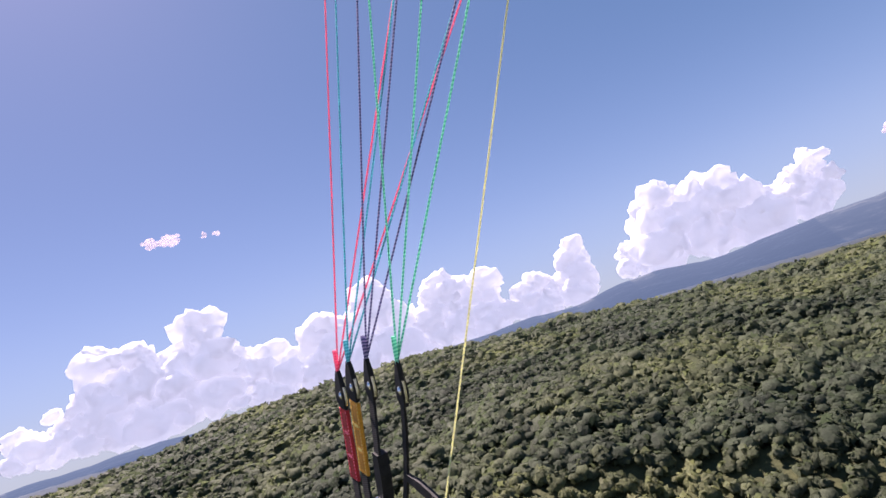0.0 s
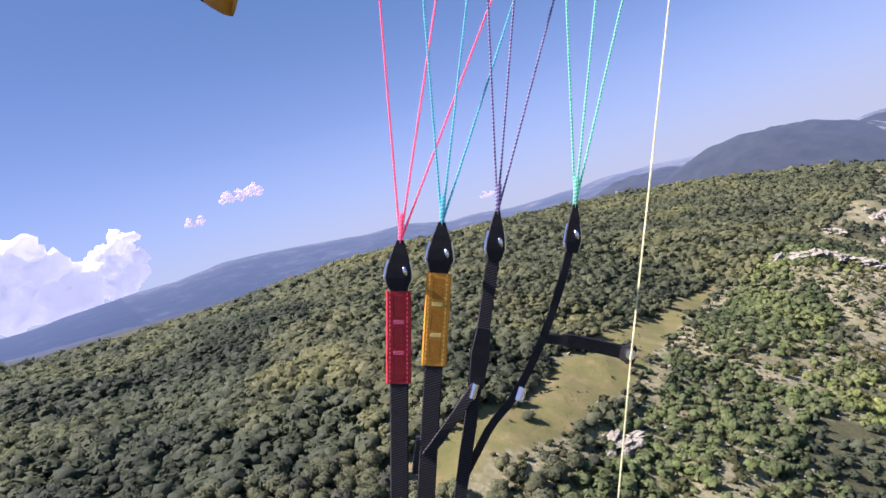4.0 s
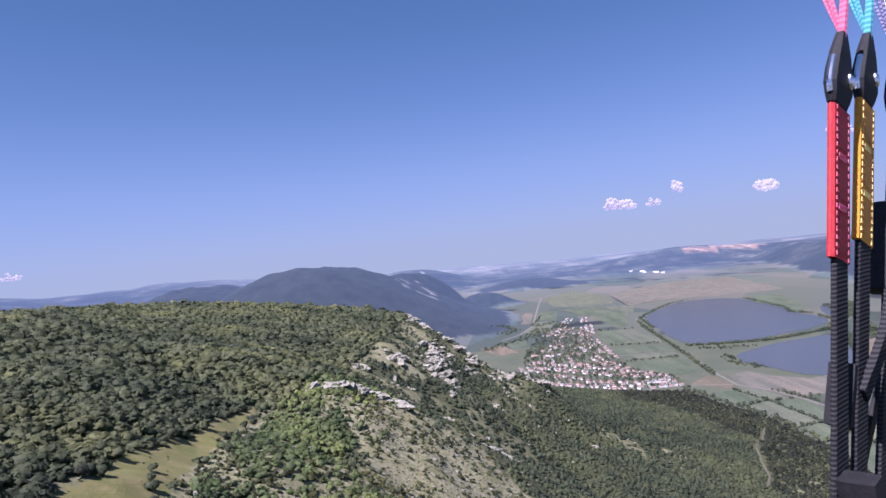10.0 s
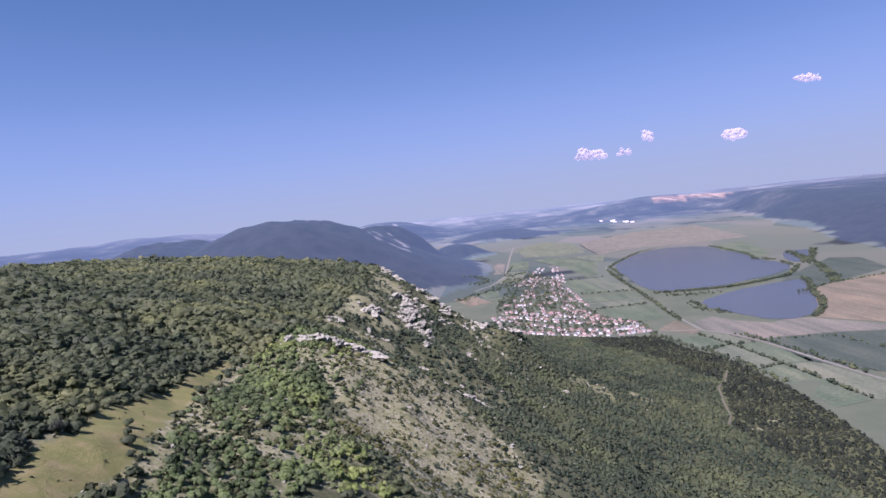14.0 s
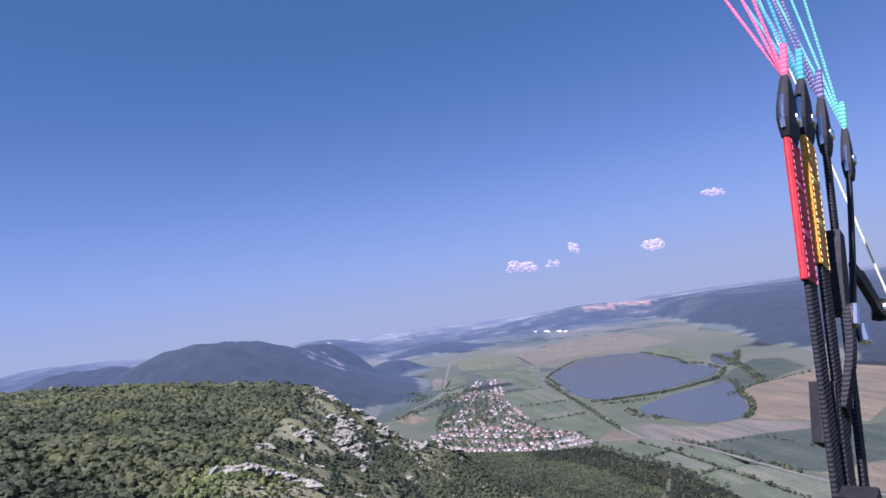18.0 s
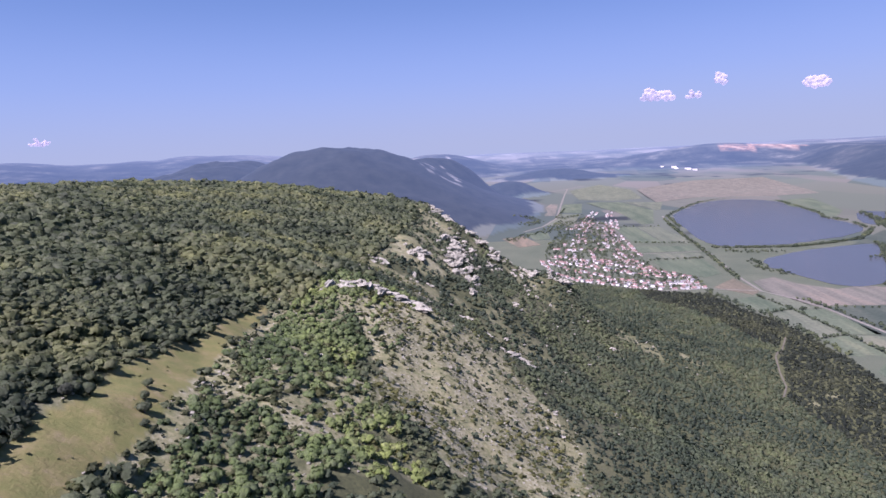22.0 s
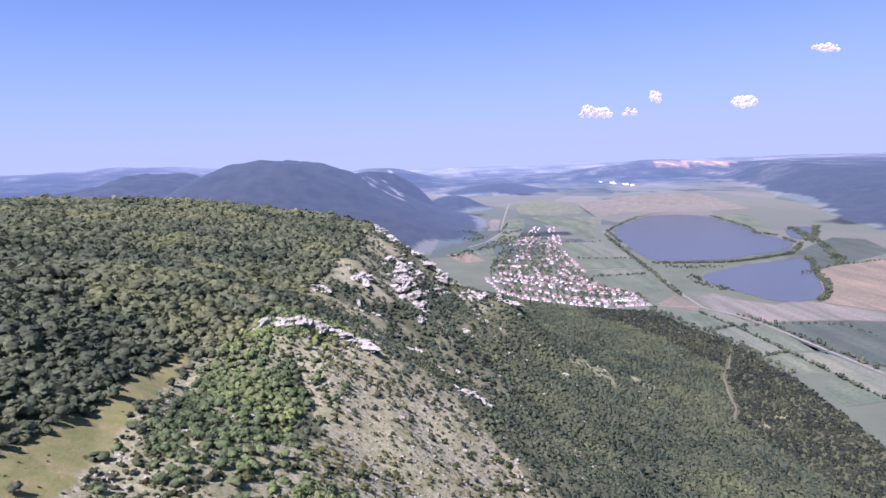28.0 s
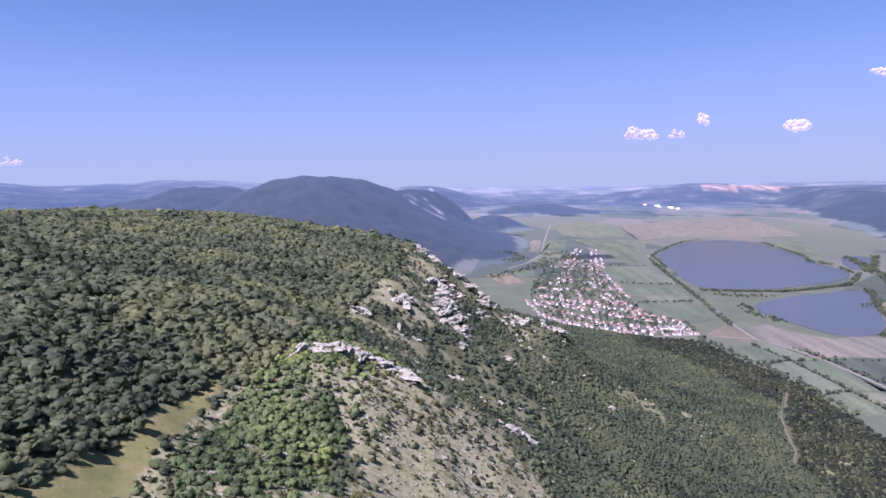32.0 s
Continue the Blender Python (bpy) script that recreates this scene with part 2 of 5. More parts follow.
g_.bump(g_.noise(0.15, 4), 0.12, 0.5)

M_GROUND = mat("hill_ground", (0.12, 0.12, 0.06), 0.95)
g_ = Graph(M_GROUND)
soil = g_.ramp(g_.noise(0.6, 8, 0.75), ((0.32, (0.030, 0.034, 0.016)), (0.5, (0.052, 0.058, 0.024)), (0.7, (0.082, 0.086, 0.036))))
grass = g_.ramp(g_.noise(0.09, 8, 0.68), ((0.28, (0.080, 0.092, 0.026)), (0.44, (0.110, 0.113, 0.034)), (0.56, (0.138, 0.125, 0.045)), (0.68, (0.185, 0.155, 0.080))))
stony = g_.ramp(g_.noise(0.42, 8, 0.85), ((0.36, (0.070, 0.082, 0.036)), (0.46, (0.165, 0.162, 0.084)), (0.54, (0.245, 0.232, 0.148)), (0.66, (0.46, 0.43, 0.34))))
tufts = g_.ramp(g_.noise(0.22, 7, 0.8), ((0.36, (0.078, 0.094, 0.034)), (0.50, (0.150, 0.150, 0.066)), (0.64, (0.250, 0.228, 0.126))))
scree = g_.mix(g_.ramp(g_.noise(0.035, 6, 0.7), ((0.42, (0.12, 0.12, 0.12)), (0.60, (0.85, 0.85, 0.85)))), tufts, stony)
lawn = g_.ramp(g_.noise(0.01, 5), ((0.3, (0.054, 0.068, 0.043)), (0.7, (0.082, 0.092, 0.060))))
col = g_.mix(g_.attribute("scree"), soil, scree)
col = g_.mix(g_.attribute("meadow"), col, grass)
col = g_.mix(g_.attribute("plain"), col, lawn)
g_.color(col)
g_.bump(g_.noise(0.5, 6, 0.7), 0.7, 0.6)

M_FAR = mat("distant_land", (0.05, 0.07, 0.05), 1.0)
g_ = Graph(M_FAR)
at_plan = g_.t.nodes.new("ShaderNodeAttribute")
at_plan.attribute_name = "plan"
wood = g_.ramp(g_.noise(15.0, 6, 0.7, at_plan.outputs["Vector"]), ((0.35, (0.006, 0.009, 0.008)), (0.65, (0.018, 0.021, 0.018))))
cell = g_.node("ShaderNodeTexVoronoi", Scale=3.2)
turned = g_.t.nodes.new("ShaderNodeMapping")
turned.inputs["Rotation"].default_value, turned.inputs["Scale"].default_value = (0, 0, 0.5), (1.0, 0.42, 1.0)
g_.link(at_plan.outputs["Vector"], turned.inputs["Vector"])
g_.link(turned.outputs["Vector"], cell.inputs["Vector"])
patch = g_.ramp(cell.outputs["Color"], ((0.15, (0.042, 0.056, 0.042)), (0.3, (0.072, 0.082, 0.056)), (0.45, (0.10, 0.092, 0.072)), (0.6, (0.058, 0.070, 0.050)), (0.75, (0.085, 0.088, 0.062)), (0.9, (0.030, 0.040, 0.032))))
quarry = g_.ramp(g_.noise(12.0, 5, 0.6, at_plan.outputs["Vector"]), ((0.38, (0.062, 0.052, 0.044)), (0.48, (0.15, 0.080, 0.045)), (0.60, (0.26, 0.185, 0.13))))
patch = g_.mix(g_.attribute("remote"), patch, g_.ramp(g_.noise(1.6, 4, 0.65, turned.outputs["Vector"]), ((0.40, (0.008, 0.014, 0.014)), (0.47, (0.032, 0.038, 0.030)), (0.53, (0.048, 0.050, 0.040)), (0.60, (0.080, 0.078, 0.068)))))
wood = g_.mix(g_.attribute("remote"), wood, g_.ramp(g_.noise(2.2, 7, 0.72, at_plan.outputs["Vector"]), ((0.42, (0.005, 0.008, 0.008)), (0.52, (0.018, 0.021, 0.018)), (0.58, (0.034, 0.036, 0.030)), (0.66, (0.085, 0.082, 0.066)))))
col = g_.mix(g_.attribute("wood"), patch, wood)
col = g_.mix(g_.attribute("cliff"), col, quarry)
col = g_.mix(g_.attribute("bare_rock"), col, g_.ramp(g_.noise(30.0, 5, 0.7, at_plan.outputs["Vector"]), ((0.35, (0.10, 0.10, 0.085)), (0.65, (0.36, 0.34, 0.31)))))
g_.color(col)
# Aerial haze painted as emission: blue nearer, paler far off.
g_.link(g_.mix(g_.attribute("haze_tint"), (0.195, 0.300, 0.490), (0.430, 0.510, 0.670)), g_.b.inputs["Emission Color"])
g_.link(g_.attribute("haze_glow"), g_.b.inputs["Emission Strength"])

# ---- building helpers ----
def arrays_mesh(name, verts, faces, material, smooth=True):
    """One mesh from an array of points and an array of triangles or quads."""
    me = bpy.data.meshes.new(name)
    verts, faces = np.asarray(verts, np.float32), np.asarray(faces, np.int32)
    k = faces.shape[1]
    me.vertices.add(len(verts))
    me.vertices.foreach_set("co", verts.ravel())
    me.loops.add(faces.size)
    me.loops.foreach_set("vertex_index", faces.ravel())
    me.polygons.add(len(faces))
    me.polygons.foreach_set("loop_start", np.arange(0, faces.size, k, dtype=np.int32))
    me.polygons.foreach_set("use_smooth", np.full(len(faces), smooth))
    me.materials.append(material)
    me.update(calc_edges=True)
    return me


def field_of(me, name, values):
    me.attributes.new(name, "FLOAT", "POINT").data.foreach_set("value", np.asarray(values, np.float32))


def part(name, bm, material, parent=None, label="", smooth=False):
    me = bpy.data.meshes.new(name)
    bm.to_mesh(me)
    bm.free()
    me.materials.append(material)
    for p in me.polygons:
        p.use_smooth = smooth
    ob = new(name, me)
    ob.parent = parent
    return tagged(ob, label)


def thing(name, m, label, category, group="", kind=""):
    ob = new(name)
    ob.matrix_world = m
    return tagged(ob, label, category, group, kind)


def inside(x, y, poly):
    """Which points lie in a polygon of plan corners."""
    x, y = np.asarray(x, float), np.asarray(y, float)
    hit = np.zeros(x.shape, bool)
    for (ax, ay), (bx, by) in zip(poly, poly[1:] + poly[:1]):
        cross = ((ay > y) != (by > y)) & (x < (bx - ax) * (y - ay) / (by - ay + 1e-9) + ax)
        hit ^= cross
    return hit


# ---- plan of the land's cover ----
MEADOW = [(-137, 395), (-145, 365), (-146, 335), (-137, 318), (-137, 300), (-139, 285), (-139, 262), (-135, 245), (-132, 225), (-129, 205), (-128, 180), (-124, 155), (-122, 128), (-122, 105), (-110, 98),
          (-107, 112), (-108, 140), (-106, 165), (-106, 190), (-109, 215), (-113, 238), (-117, 255), (-119, 275), (-125, 295), (-127, 318), (-131, 340), (-134, 370)]
OPENINGS = ((402, 826, 11), (428, 838, 12), (112, 558, 9), (-229, 453, 8), (-208, 1066, 12), (182, 902, 16), (204, 900, 13), (259, 890, 15), (262, 862, 16), (230, 880, 9), (150, 822, 8), (-128, 840, 12), (-116, 816, 9), (-62, 800, 16), (-50, 760, 12), (70, 860, 14), (98, 560, 12), (55, 528, 10), (-190, 1136, 14), (-170, 1135, 12), (-88, 752, 13), (-130, 684, 11), (40, 900, 16), (30, 640, 12), (-80, 690, 9))
SCREE = [(-84, 450), (-62, 470), (-38, 489), (-10, 485), (20, 472), (44, 433), (56, 395), (58, 360), (46, 322), (20, 280), (-8, 262), (-26, 286), (-42, 308), (-58, 298), (-74, 288), (-70, 330), (-72, 365), (-80, 396), (-88, 420)]
FOOT_Y = (-900, 600, 855, 1000, 1134, 1205, 1300, 1430, 1465, 1500, 1545, 1590, 1670, 1760, 2000)
FOOT_X = (470, 480, 522, 530, 528, 518, 490, 470, 385, 325, 265, 205, 150, 90, -80)


def cover(x, y):
    """Meadow, scree and open plain at plan points, each 0 to 1."""
    wob = 15 * fbm(x, y, 26, 61, 4)
    meadow = inside(x + 0.45 * wob, y + 0.45 * wob, MEADOW).astype(float)
    scree = inside(x + wob * 1.6, y - wob, SCREE).astype(float)
    margin = inside(x - 9 + wob, y - 2 + wob, MEADOW) * (1 - meadow)
    scree = np.maximum(scree, 0.9 * margin)
    for cx, cy, r in OPENINGS:
        scree = np.maximum(scree, (np.hypot(x - cx, y - cy) + 2.2 * wob < r) * 0.6)
    s = x - rim_of(y)
    scrub = np.exp(-((s - 50) / 100) ** 2) * (y > 80) * (y < 1120) * ramp(fbm(x, y, 42, 67, 4), -0.08, 0.16)
    plain = (x > np.interp(y, FOOT_Y, FOOT_X)) & (height(x, y) < 6)
    scree = np.maximum(scree, 0.5 * bushy(x, y) * (1 - meadow))  # dry grass between the bushes
    return meadow, np.maximum(scree, scrub * 0.9), plain.astype(float)


def bushy(x, y):
    """The strip of bright bushes between the meadow and the stony slope."""
    s = x - rim_of(y)
    return ((s > -20) & (s < 45 + 40 * fbm(x, y, 60, 69, 3) + 34 * fbm(x, y, 17, 70, 3)) & (y > 90) & (y < 520)).astype(float)


# ---- ground: one sheet round the camera's place, out to the horizon ----
BEND, REACH = 3400.0, 1400.0


def true_reach(r):
    """Beyond the bend the sheet stands nearer than the land it shows, at the same angles."""
    u = np.clip(r - BEND, 0, REACH - 12)
    return np.where(r > BEND, BEND + REACH * u / (REACH - u), r)


MOUNTAIN_AZ = (-180, -140, -110, -98, -88, -84, -81, -77, -72, -63, -56, -46, -40, -36, -31, -27, -22, -18, -12, 40, 180)
MOUNTAIN_EL = (0.4, 0.4, 0.5, 0.9, 1.4, 1.8, 2.1, 1.7, 1.8, 2.5, 2.3, 1.3, 0.6, 0.2, 0.1, 0.15, 0.05, -0.2, -0.9, -0.95, 0.3)


def distant(x, y):
    """Heights of the hills past the bend."""
    r, azimuth = np.hypot(x, y), np.degrees(np.arctan2(x, y))
    azimuth = np.where(azimuth > 170, azimuth - 360, azimuth)
    crest = EYE + 12000 * np.tan(np.radians(np.interp(azimuth, MOUNTAIN_AZ, MOUNTAIN_EL)))
    crest += 150 * fbm(azimuth, 0 * azimuth + 3, 8.0, 71, 4) * ramp(-azimuth, 8, 30) + 30 * fbm(x, y, 1200, 73, 3)
    z = crest * ramp(r, 6500, 12000) * (r < 13500)
    z = np.maximum(z, hill(x, y, -700, 8600, 230, 850, 1100, 0, 1.3) * (1 + 0.3 * fbm(x, y, 900, 75)))
    z = np.maximum(z, hill(x, y, 3050, 8300, 200, 1500, 700, -8, 1.2) * (1 + 0.25 * fbm(x, y, 700, 77)))
    base = np.interp(y, (1500, 2285, 3317, 6117, 8000, 9500), (1480, 1600, 1915, 2850, 3300, 4600))
    side = 212 * np.interp(y, (1500, 3200, 6200), (0.44, 0.47, 0.74)) * ramp(x - base + 90 * fbm(x, y, 700, 78), 0, 620) * (1 + 0.22 * fbm(x, y, 1100, 79)) * ramp(y, 900, 1700) * (1 - ramp(y, 9000, 11000))
    z = np.maximum(z, side)
    return np.maximum(z, 30 * ramp(r, 6000, 20000) * np.clip(fbm(x, y, 2400, 81) * 3, 0, 1))


def sheet(az, r):
    far = true_reach(r)
    x, y = np.sin(az) * far, np.cos(az) * far
    z = height(x, y)
    beyond = distant(x, y)
    z = np.maximum(z, beyond)
    k = r / far
    return x * k, y * k, EYE + (z - EYE) * k, x, y, z


def laid(x, y, z):
    """A place of the real plan on the sheet, which draws in past the bend."""
    far = math.hypot(x, y)
    if far <= BEND:
        return Vector((x, y, z))
    u = far - BEND
    k = (BEND + REACH * u / (u + REACH)) / far
    return Vector((x * k, y * k, EYE + (z - EYE) * k))


AZ = np.radians(np.concatenate([np.arange(-140, -30, 0.5), np.arange(-30, 52, 0.3), np.arange(52, 220, 4.0)]))
RINGS = np.concatenate([[6.0], np.geomspace(40, 3400, 300), np.linspace(3400, 4660, 110)[1:]])
EDGE = int(np.searchsorted(RINGS, 2300.0))


def land(name, first, last, material):
    az, r = np.meshgrid(AZ, RINGS[first:last], indexing="xy")
    x, y, z, tx, ty, tz = (a.ravel() for a in sheet(az.ravel(), r.ravel()))
    n, k = len(AZ), last - first
    i, j = np.meshgrid(np.arange(n), np.arange(k - 1), indexing="xy")
    i, j = i.ravel(), j.ravel()
    quads = np.stack([j * n + i, j * n + (i + 1) % n, (j + 1) * n + (i + 1) % n, (j + 1) * n + i], 1)[:, ::-1]
    me = arrays_mesh(name, np.stack([x, y, z], 1), quads, material)
    return me, x, y, z, tx, ty, tz


me, gx, gy, gz, *_ = land("ground", 0, EDGE + 1, M_GROUND)
for key, values in zip(("meadow", "scree", "plain"), cover(gx, gy)):
    field_of(me, key, values)
tagged(new("ground", me), "wooded limestone ridge falling to a flat green valley", "ground", kind="structure")
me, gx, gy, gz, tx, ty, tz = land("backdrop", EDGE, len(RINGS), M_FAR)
reach = np.hypot(tx, ty)
me.attributes.new("plan", "FLOAT_VECTOR", "POINT").data.foreach_set("vector", np.stack([tx, ty, tz], 1).astype(np.float32).ravel() / 1000)
field_of(me, "remote", ramp(reach, 5000, 8500))
azimuth = np.degrees(np.arctan2(tx, ty))
tilled = ramp(reach, 8800, 9800) * ramp(azimuth, -13, -8) * (fbm(tx, ty, 800, 82, 3) < 0.08)
field_of(me, "wood", ramp(tz + 26 * fbm(tx, ty, 260, 85), 9, 13) * (1 - tilled))
pit = (reach > 5200) & (reach < 9300) & (tz > 128 + 10 * np.abs(azimuth - 22.6) + 26 * fbm(azimuth, 0 * azimuth, 1.6, 83, 2)) & (tz < 190 + 16 * fbm(azimuth, 0 * azimuth, 1.1, 86, 2)) & (np.abs(azimuth - 22.6) < 3.4)
crag = (np.abs(azimuth + 4.6) < 1.3) & (reach > 7000) & (reach < 8800) & (fbm(tx, ty, 260, 84) > 0.10) & (tz > 120) & (tz < 225)
bluff = (np.abs(azimuth + 5.2) < 2.6) & (reach > 3300) & (reach < 4700) & (tz > 110) & (tz < 265) & (fbm(tx, ty, 90, 87) > 0.24)
field_of(me, "cliff", pit)
field_of(me, "bare_rock", np.maximum(0.9 * crag, 0.6 * bluff))
# Tint and strength of the painted haze, by distance and heading.
field_of(me, "haze_tint", ramp(reach, 6500, 12000) * (0.3 + 0.7 * ramp(azimuth, -34, -10)))
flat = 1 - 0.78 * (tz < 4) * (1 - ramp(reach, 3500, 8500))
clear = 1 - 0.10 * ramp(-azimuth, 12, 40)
field_of(me, "haze_glow", np.interp(reach, (2300, 3400, 5000, 9000, 15000), (0.07, 0.13, 0.16, 0.23, 0.33)) * flat * clear * (1 - 0.22 * ramp(azimuth, 19, 27)))
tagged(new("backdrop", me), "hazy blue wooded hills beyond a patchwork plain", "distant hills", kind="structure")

# ---- lakes and fields ----
def slab(name, corners, z, material, label, category, kind="structure", wobble=0.0, rounds=2):
    """A flat piece of ground cover or water, its outline rounded from a few corners."""
    pts = [Vector((a, b)) for a, b in corners]
    for _ in range(rounds):
        cut = []
        for a, b in zip(pts, pts[1:] + pts[:1]):
            cut += [a.lerp(b, 0.25), a.lerp(b, 0.75)]
        pts = cut
    bm = bmesh.new()
    vs = [bm.verts.new(laid(p.x + wobble * noise.noise((p.x * 0.02, p.y * 0.02, 1.0)), p.y + wobble * noise.noise((p.x * 0.02, p.y * 0.02, 7.0)), z)) for p in pts]
    face = bm.faces.new(vs)
    face.normal_update()
    if face.normal.z < 0:
        face.normal_flip()
    ext = bmesh.ops.extrude_face_region(bm, geom=[face])
    for v in ext["geom"]:
        if isinstance(v, bmesh.types.BMVert):
            v.co.z += 0.25
    bmesh.ops.triangulate(bm, faces=bm.faces[:])
    ob = part(name, bm, material)
    return tagged(ob, label, category, kind=kind)


slab("water", [(770, 2830), (895, 3059), (1059, 3322), (1196, 3430), (1320, 3410), (1400, 3262), (1376, 3011), (1348, 2777), (1290, 2570), (1300, 2410), (1268, 2260), (1151, 2140), (1043, 2085), (932, 2025), (834, 2012), (745, 2015), (690, 2050), (690, 2200), (722, 2477)], 0.5, M_LAKE,
     "broad grey-blue lake with reedy shores", "lake", wobble=12)
slab("water", [(735, 1800), (812, 1850), (900, 1910), (1010, 1945), (1135, 1990), (1104, 1900), (1035, 1775), (962, 1610), (900, 1515), (845, 1460), (790, 1445), (750, 1490), (727, 1600), (707, 1690)], 0.5, M_LAKE,
     "smaller grey-blue fishpond behind a wooded dam", "lake", wobble=10)
slab("water", [(1410, 2590), (1494, 2719), (1600, 2710), (1481, 2520), (1350, 2330), (1330, 2400)], 0.5, M_LAKE, "narrow pond beside the lake", "lake", wobble=8)


def crop(name, low, high):
    """Farmland in long narrow strips that run with the valley."""
    m = two_tone(name, low, high, 0.012, 0.95, 0.3, 0.3, 12.0)
    g = Graph(m)
    lay = g.node("ShaderNodeMapping")
    lay.inputs["Rotation"].default_value, lay.inputs["Scale"].default_value = (0, 0, 0.22), (0.030, 0.0022, 1)
    g.link(g.place(), lay.inputs["Vector"])
    strips = g.noise(1.0, 3, 0.7, lay.outputs["Vector"])
    old = g.b.inputs["Base Color"].links[0].from_socket
    g.color(g.mix(1.0, old, g.ramp(strips, ((0.36, (0.74, 0.80, 0.80)), (0.46, (0.95, 0.96, 0.96)), (0.54, (1.05, 1.04, 1.06)), (0.64, (1.30, 1.20, 1.18)))), "MULTIPLY"))
    return m


# Crop colours carry extra blue that stands for the valley's haze.
M_GREEN = crop("pasture", (0.054, 0.075, 0.045), (0.082, 0.098, 0.060))
M_DARKGREEN = crop("maize_field", (0.032, 0.045, 0.033), (0.045, 0.058, 0.042))
M_TAN = crop("stubble", (0.090, 0.087, 0.068), (0.118, 0.112, 0.088))
M_BROWN = crop("ploughed_soil", (0.098, 0.085, 0.056), (0.128, 0.109, 0.074))
M_OLIVE = crop("dry_meadow", (0.072, 0.086, 0.056), (0.098, 0.108, 0.072))
M_ROAD = two_tone("pale_road", (0.11, 0.104, 0.085), (0.155, 0.147, 0.125), 0.1)
M_TRACK = two_tone("earth_track", (0.07, 0.066, 0.046), (0.10, 0.094, 0.068), 0.2)
FIELDS = (
    ("field", [(500, 1490), (575, 1574), (583, 1440), (556, 1410)], M_BROWN, "bare reddish-brown field beside the road"),
    ("field", [(1000, 1760), (1140, 1840), (1700, 2050), (1600, 1700), (1000, 1240), (850, 1440)], M_BROWN, "broad pale stubble field beyond the fishpond"),
    ("field", [(1060, 1965), (1280, 2200), (1480, 2380), (1541, 2299), (1441, 2015), (1142, 1850), (1000, 1765)], M_DARKGREEN, "dark green crop field by the lake"),
    ("field", [(650, 1290), (700, 1298), (824, 1286), (1000, 1215), (1250, 1150), (1000, 980), (782, 1010), (703, 1004), (640, 1110)], M_DARKGREEN, "dark green crop field along the road"),
    ("field", [(596, 1447), (606, 1538), (668, 1575), (690, 1500), (745, 1435), (812, 1465), (845, 1435), (961, 1243), (807, 1292), (684, 1305), (630, 1300)], M_TAN, "dry brown meadow by the road"),
    ("field", [(690, 1085), (700, 995), (782, 1000), (1000, 965), (900, 860), (705, 860)], M_BROWN, "pale brown ploughed field along the road"),
    ("field", [(505, 1375), (556, 1398), (578, 1285), (520, 1265)], M_GREEN, "green pasture beside the wood"),
    ("field", [(520, 1258), (578, 1278), (590, 1120), (540, 1100)], M_OLIVE, "yellow-green pasture beside the wood"),
    ("field", [(541, 1092), (591, 1112), (602, 890), (540, 880)], M_GREEN, "long green pasture at the valley's edge"),
    ("field", [(560, 1400), (586, 1426), (616, 1366), (634, 1284), (584, 1284)], M_OLIVE, "yellow-green meadow along the road"),
    ("field", [(584, 1276), (634, 1276), (644, 1183), (650, 1110), (594, 1118)], M_GREEN, "green meadow along the road"),
    ("field", [(595, 1110), (650, 1102), (660, 1010), (688, 870), (608, 890)], M_OLIVE, "dry yellow-green meadow along the road"),
    ("field", [(475, 2560), (560, 2540), (560, 2140), (470, 2160)], M_GREEN, "green strip field by the village"),
    ("field", [(566, 2540), (645, 2520), (655, 2230), (630, 2100), (566, 2135)], M_OLIVE, "pale green strip field by the village"),
    ("field", [(440, 2080), (625, 2060), (612, 1960), (440, 1975)], M_GREEN, "green strip field by the village"),
    ("field", [(445, 1940), (608, 1935), (596, 1860), (445, 1860)], M_OLIVE, "pale green strip field by the village"),
    ("field", [(450, 1835), (590, 1830), (572, 1640), (520, 1600), (450, 1690)], M_GREEN, "green gardens at the edge of the village"),
    ("field", [(520, 3600), (700, 3560), (770, 3100), (650, 2620), (600, 2600), (600, 3000)], M_GREEN, "long green fields beside the lake"),
    ("field", [(720, 3560), (900, 3440), (800, 3090), (780, 3110)], M_OLIVE, "dry meadow at the lake's end"),
    ("field", [(125, 2503), (215, 2485), (211, 2321), (151, 2309)], M_GREEN, "green pasture at the foot of the hill"),
    ("field", [(35, 2365), (119, 2412), (166, 2197), (89, 2159)], M_BROWN, "reddish-brown field at the foot of the hill"),
    ("field", [(230, 2700), (330, 3100), (420, 3050), (330, 2640)], M_OLIVE, "dry pasture beyond the village"),
    ("field", [(330, 3150), (400, 3560), (500, 3560), (430, 3100)], M_GREEN, "green field beside the road"),
    ("field", [(200, 3050), (330, 3600), (370, 3560), (300, 3040)], M_TAN, "pale stubble beside the road"),
    ("field", [(880, 3470), (976, 4378), (1540, 4983), (2054, 5012), (1768, 3580), (1500, 3520), (1160, 3640)], M_TAN, "wide tan stubble field beyond the lake"),
    ("field", [(516, 3790), (546, 4505), (834, 4976), (940, 4400), (860, 3700), (682, 3640)], M_OLIVE, "wide green field beyond the lake"),
    ("field", [(1425, 3289), (1607, 3338), (1470, 2790), (1345, 2600), (1260, 2590), (1340, 2950)], M_GREEN, "bright green meadow on the lake's far shore"),
)
for name, corners, material, label in FIELDS:
    slab(name, corners, 0.12, material, label, "field", rounds=0, wobble=4)


TRACK_LINE = [(490, 1110), (458, 1050), (415, 975), (395, 915), (384, 870), (366, 838)]


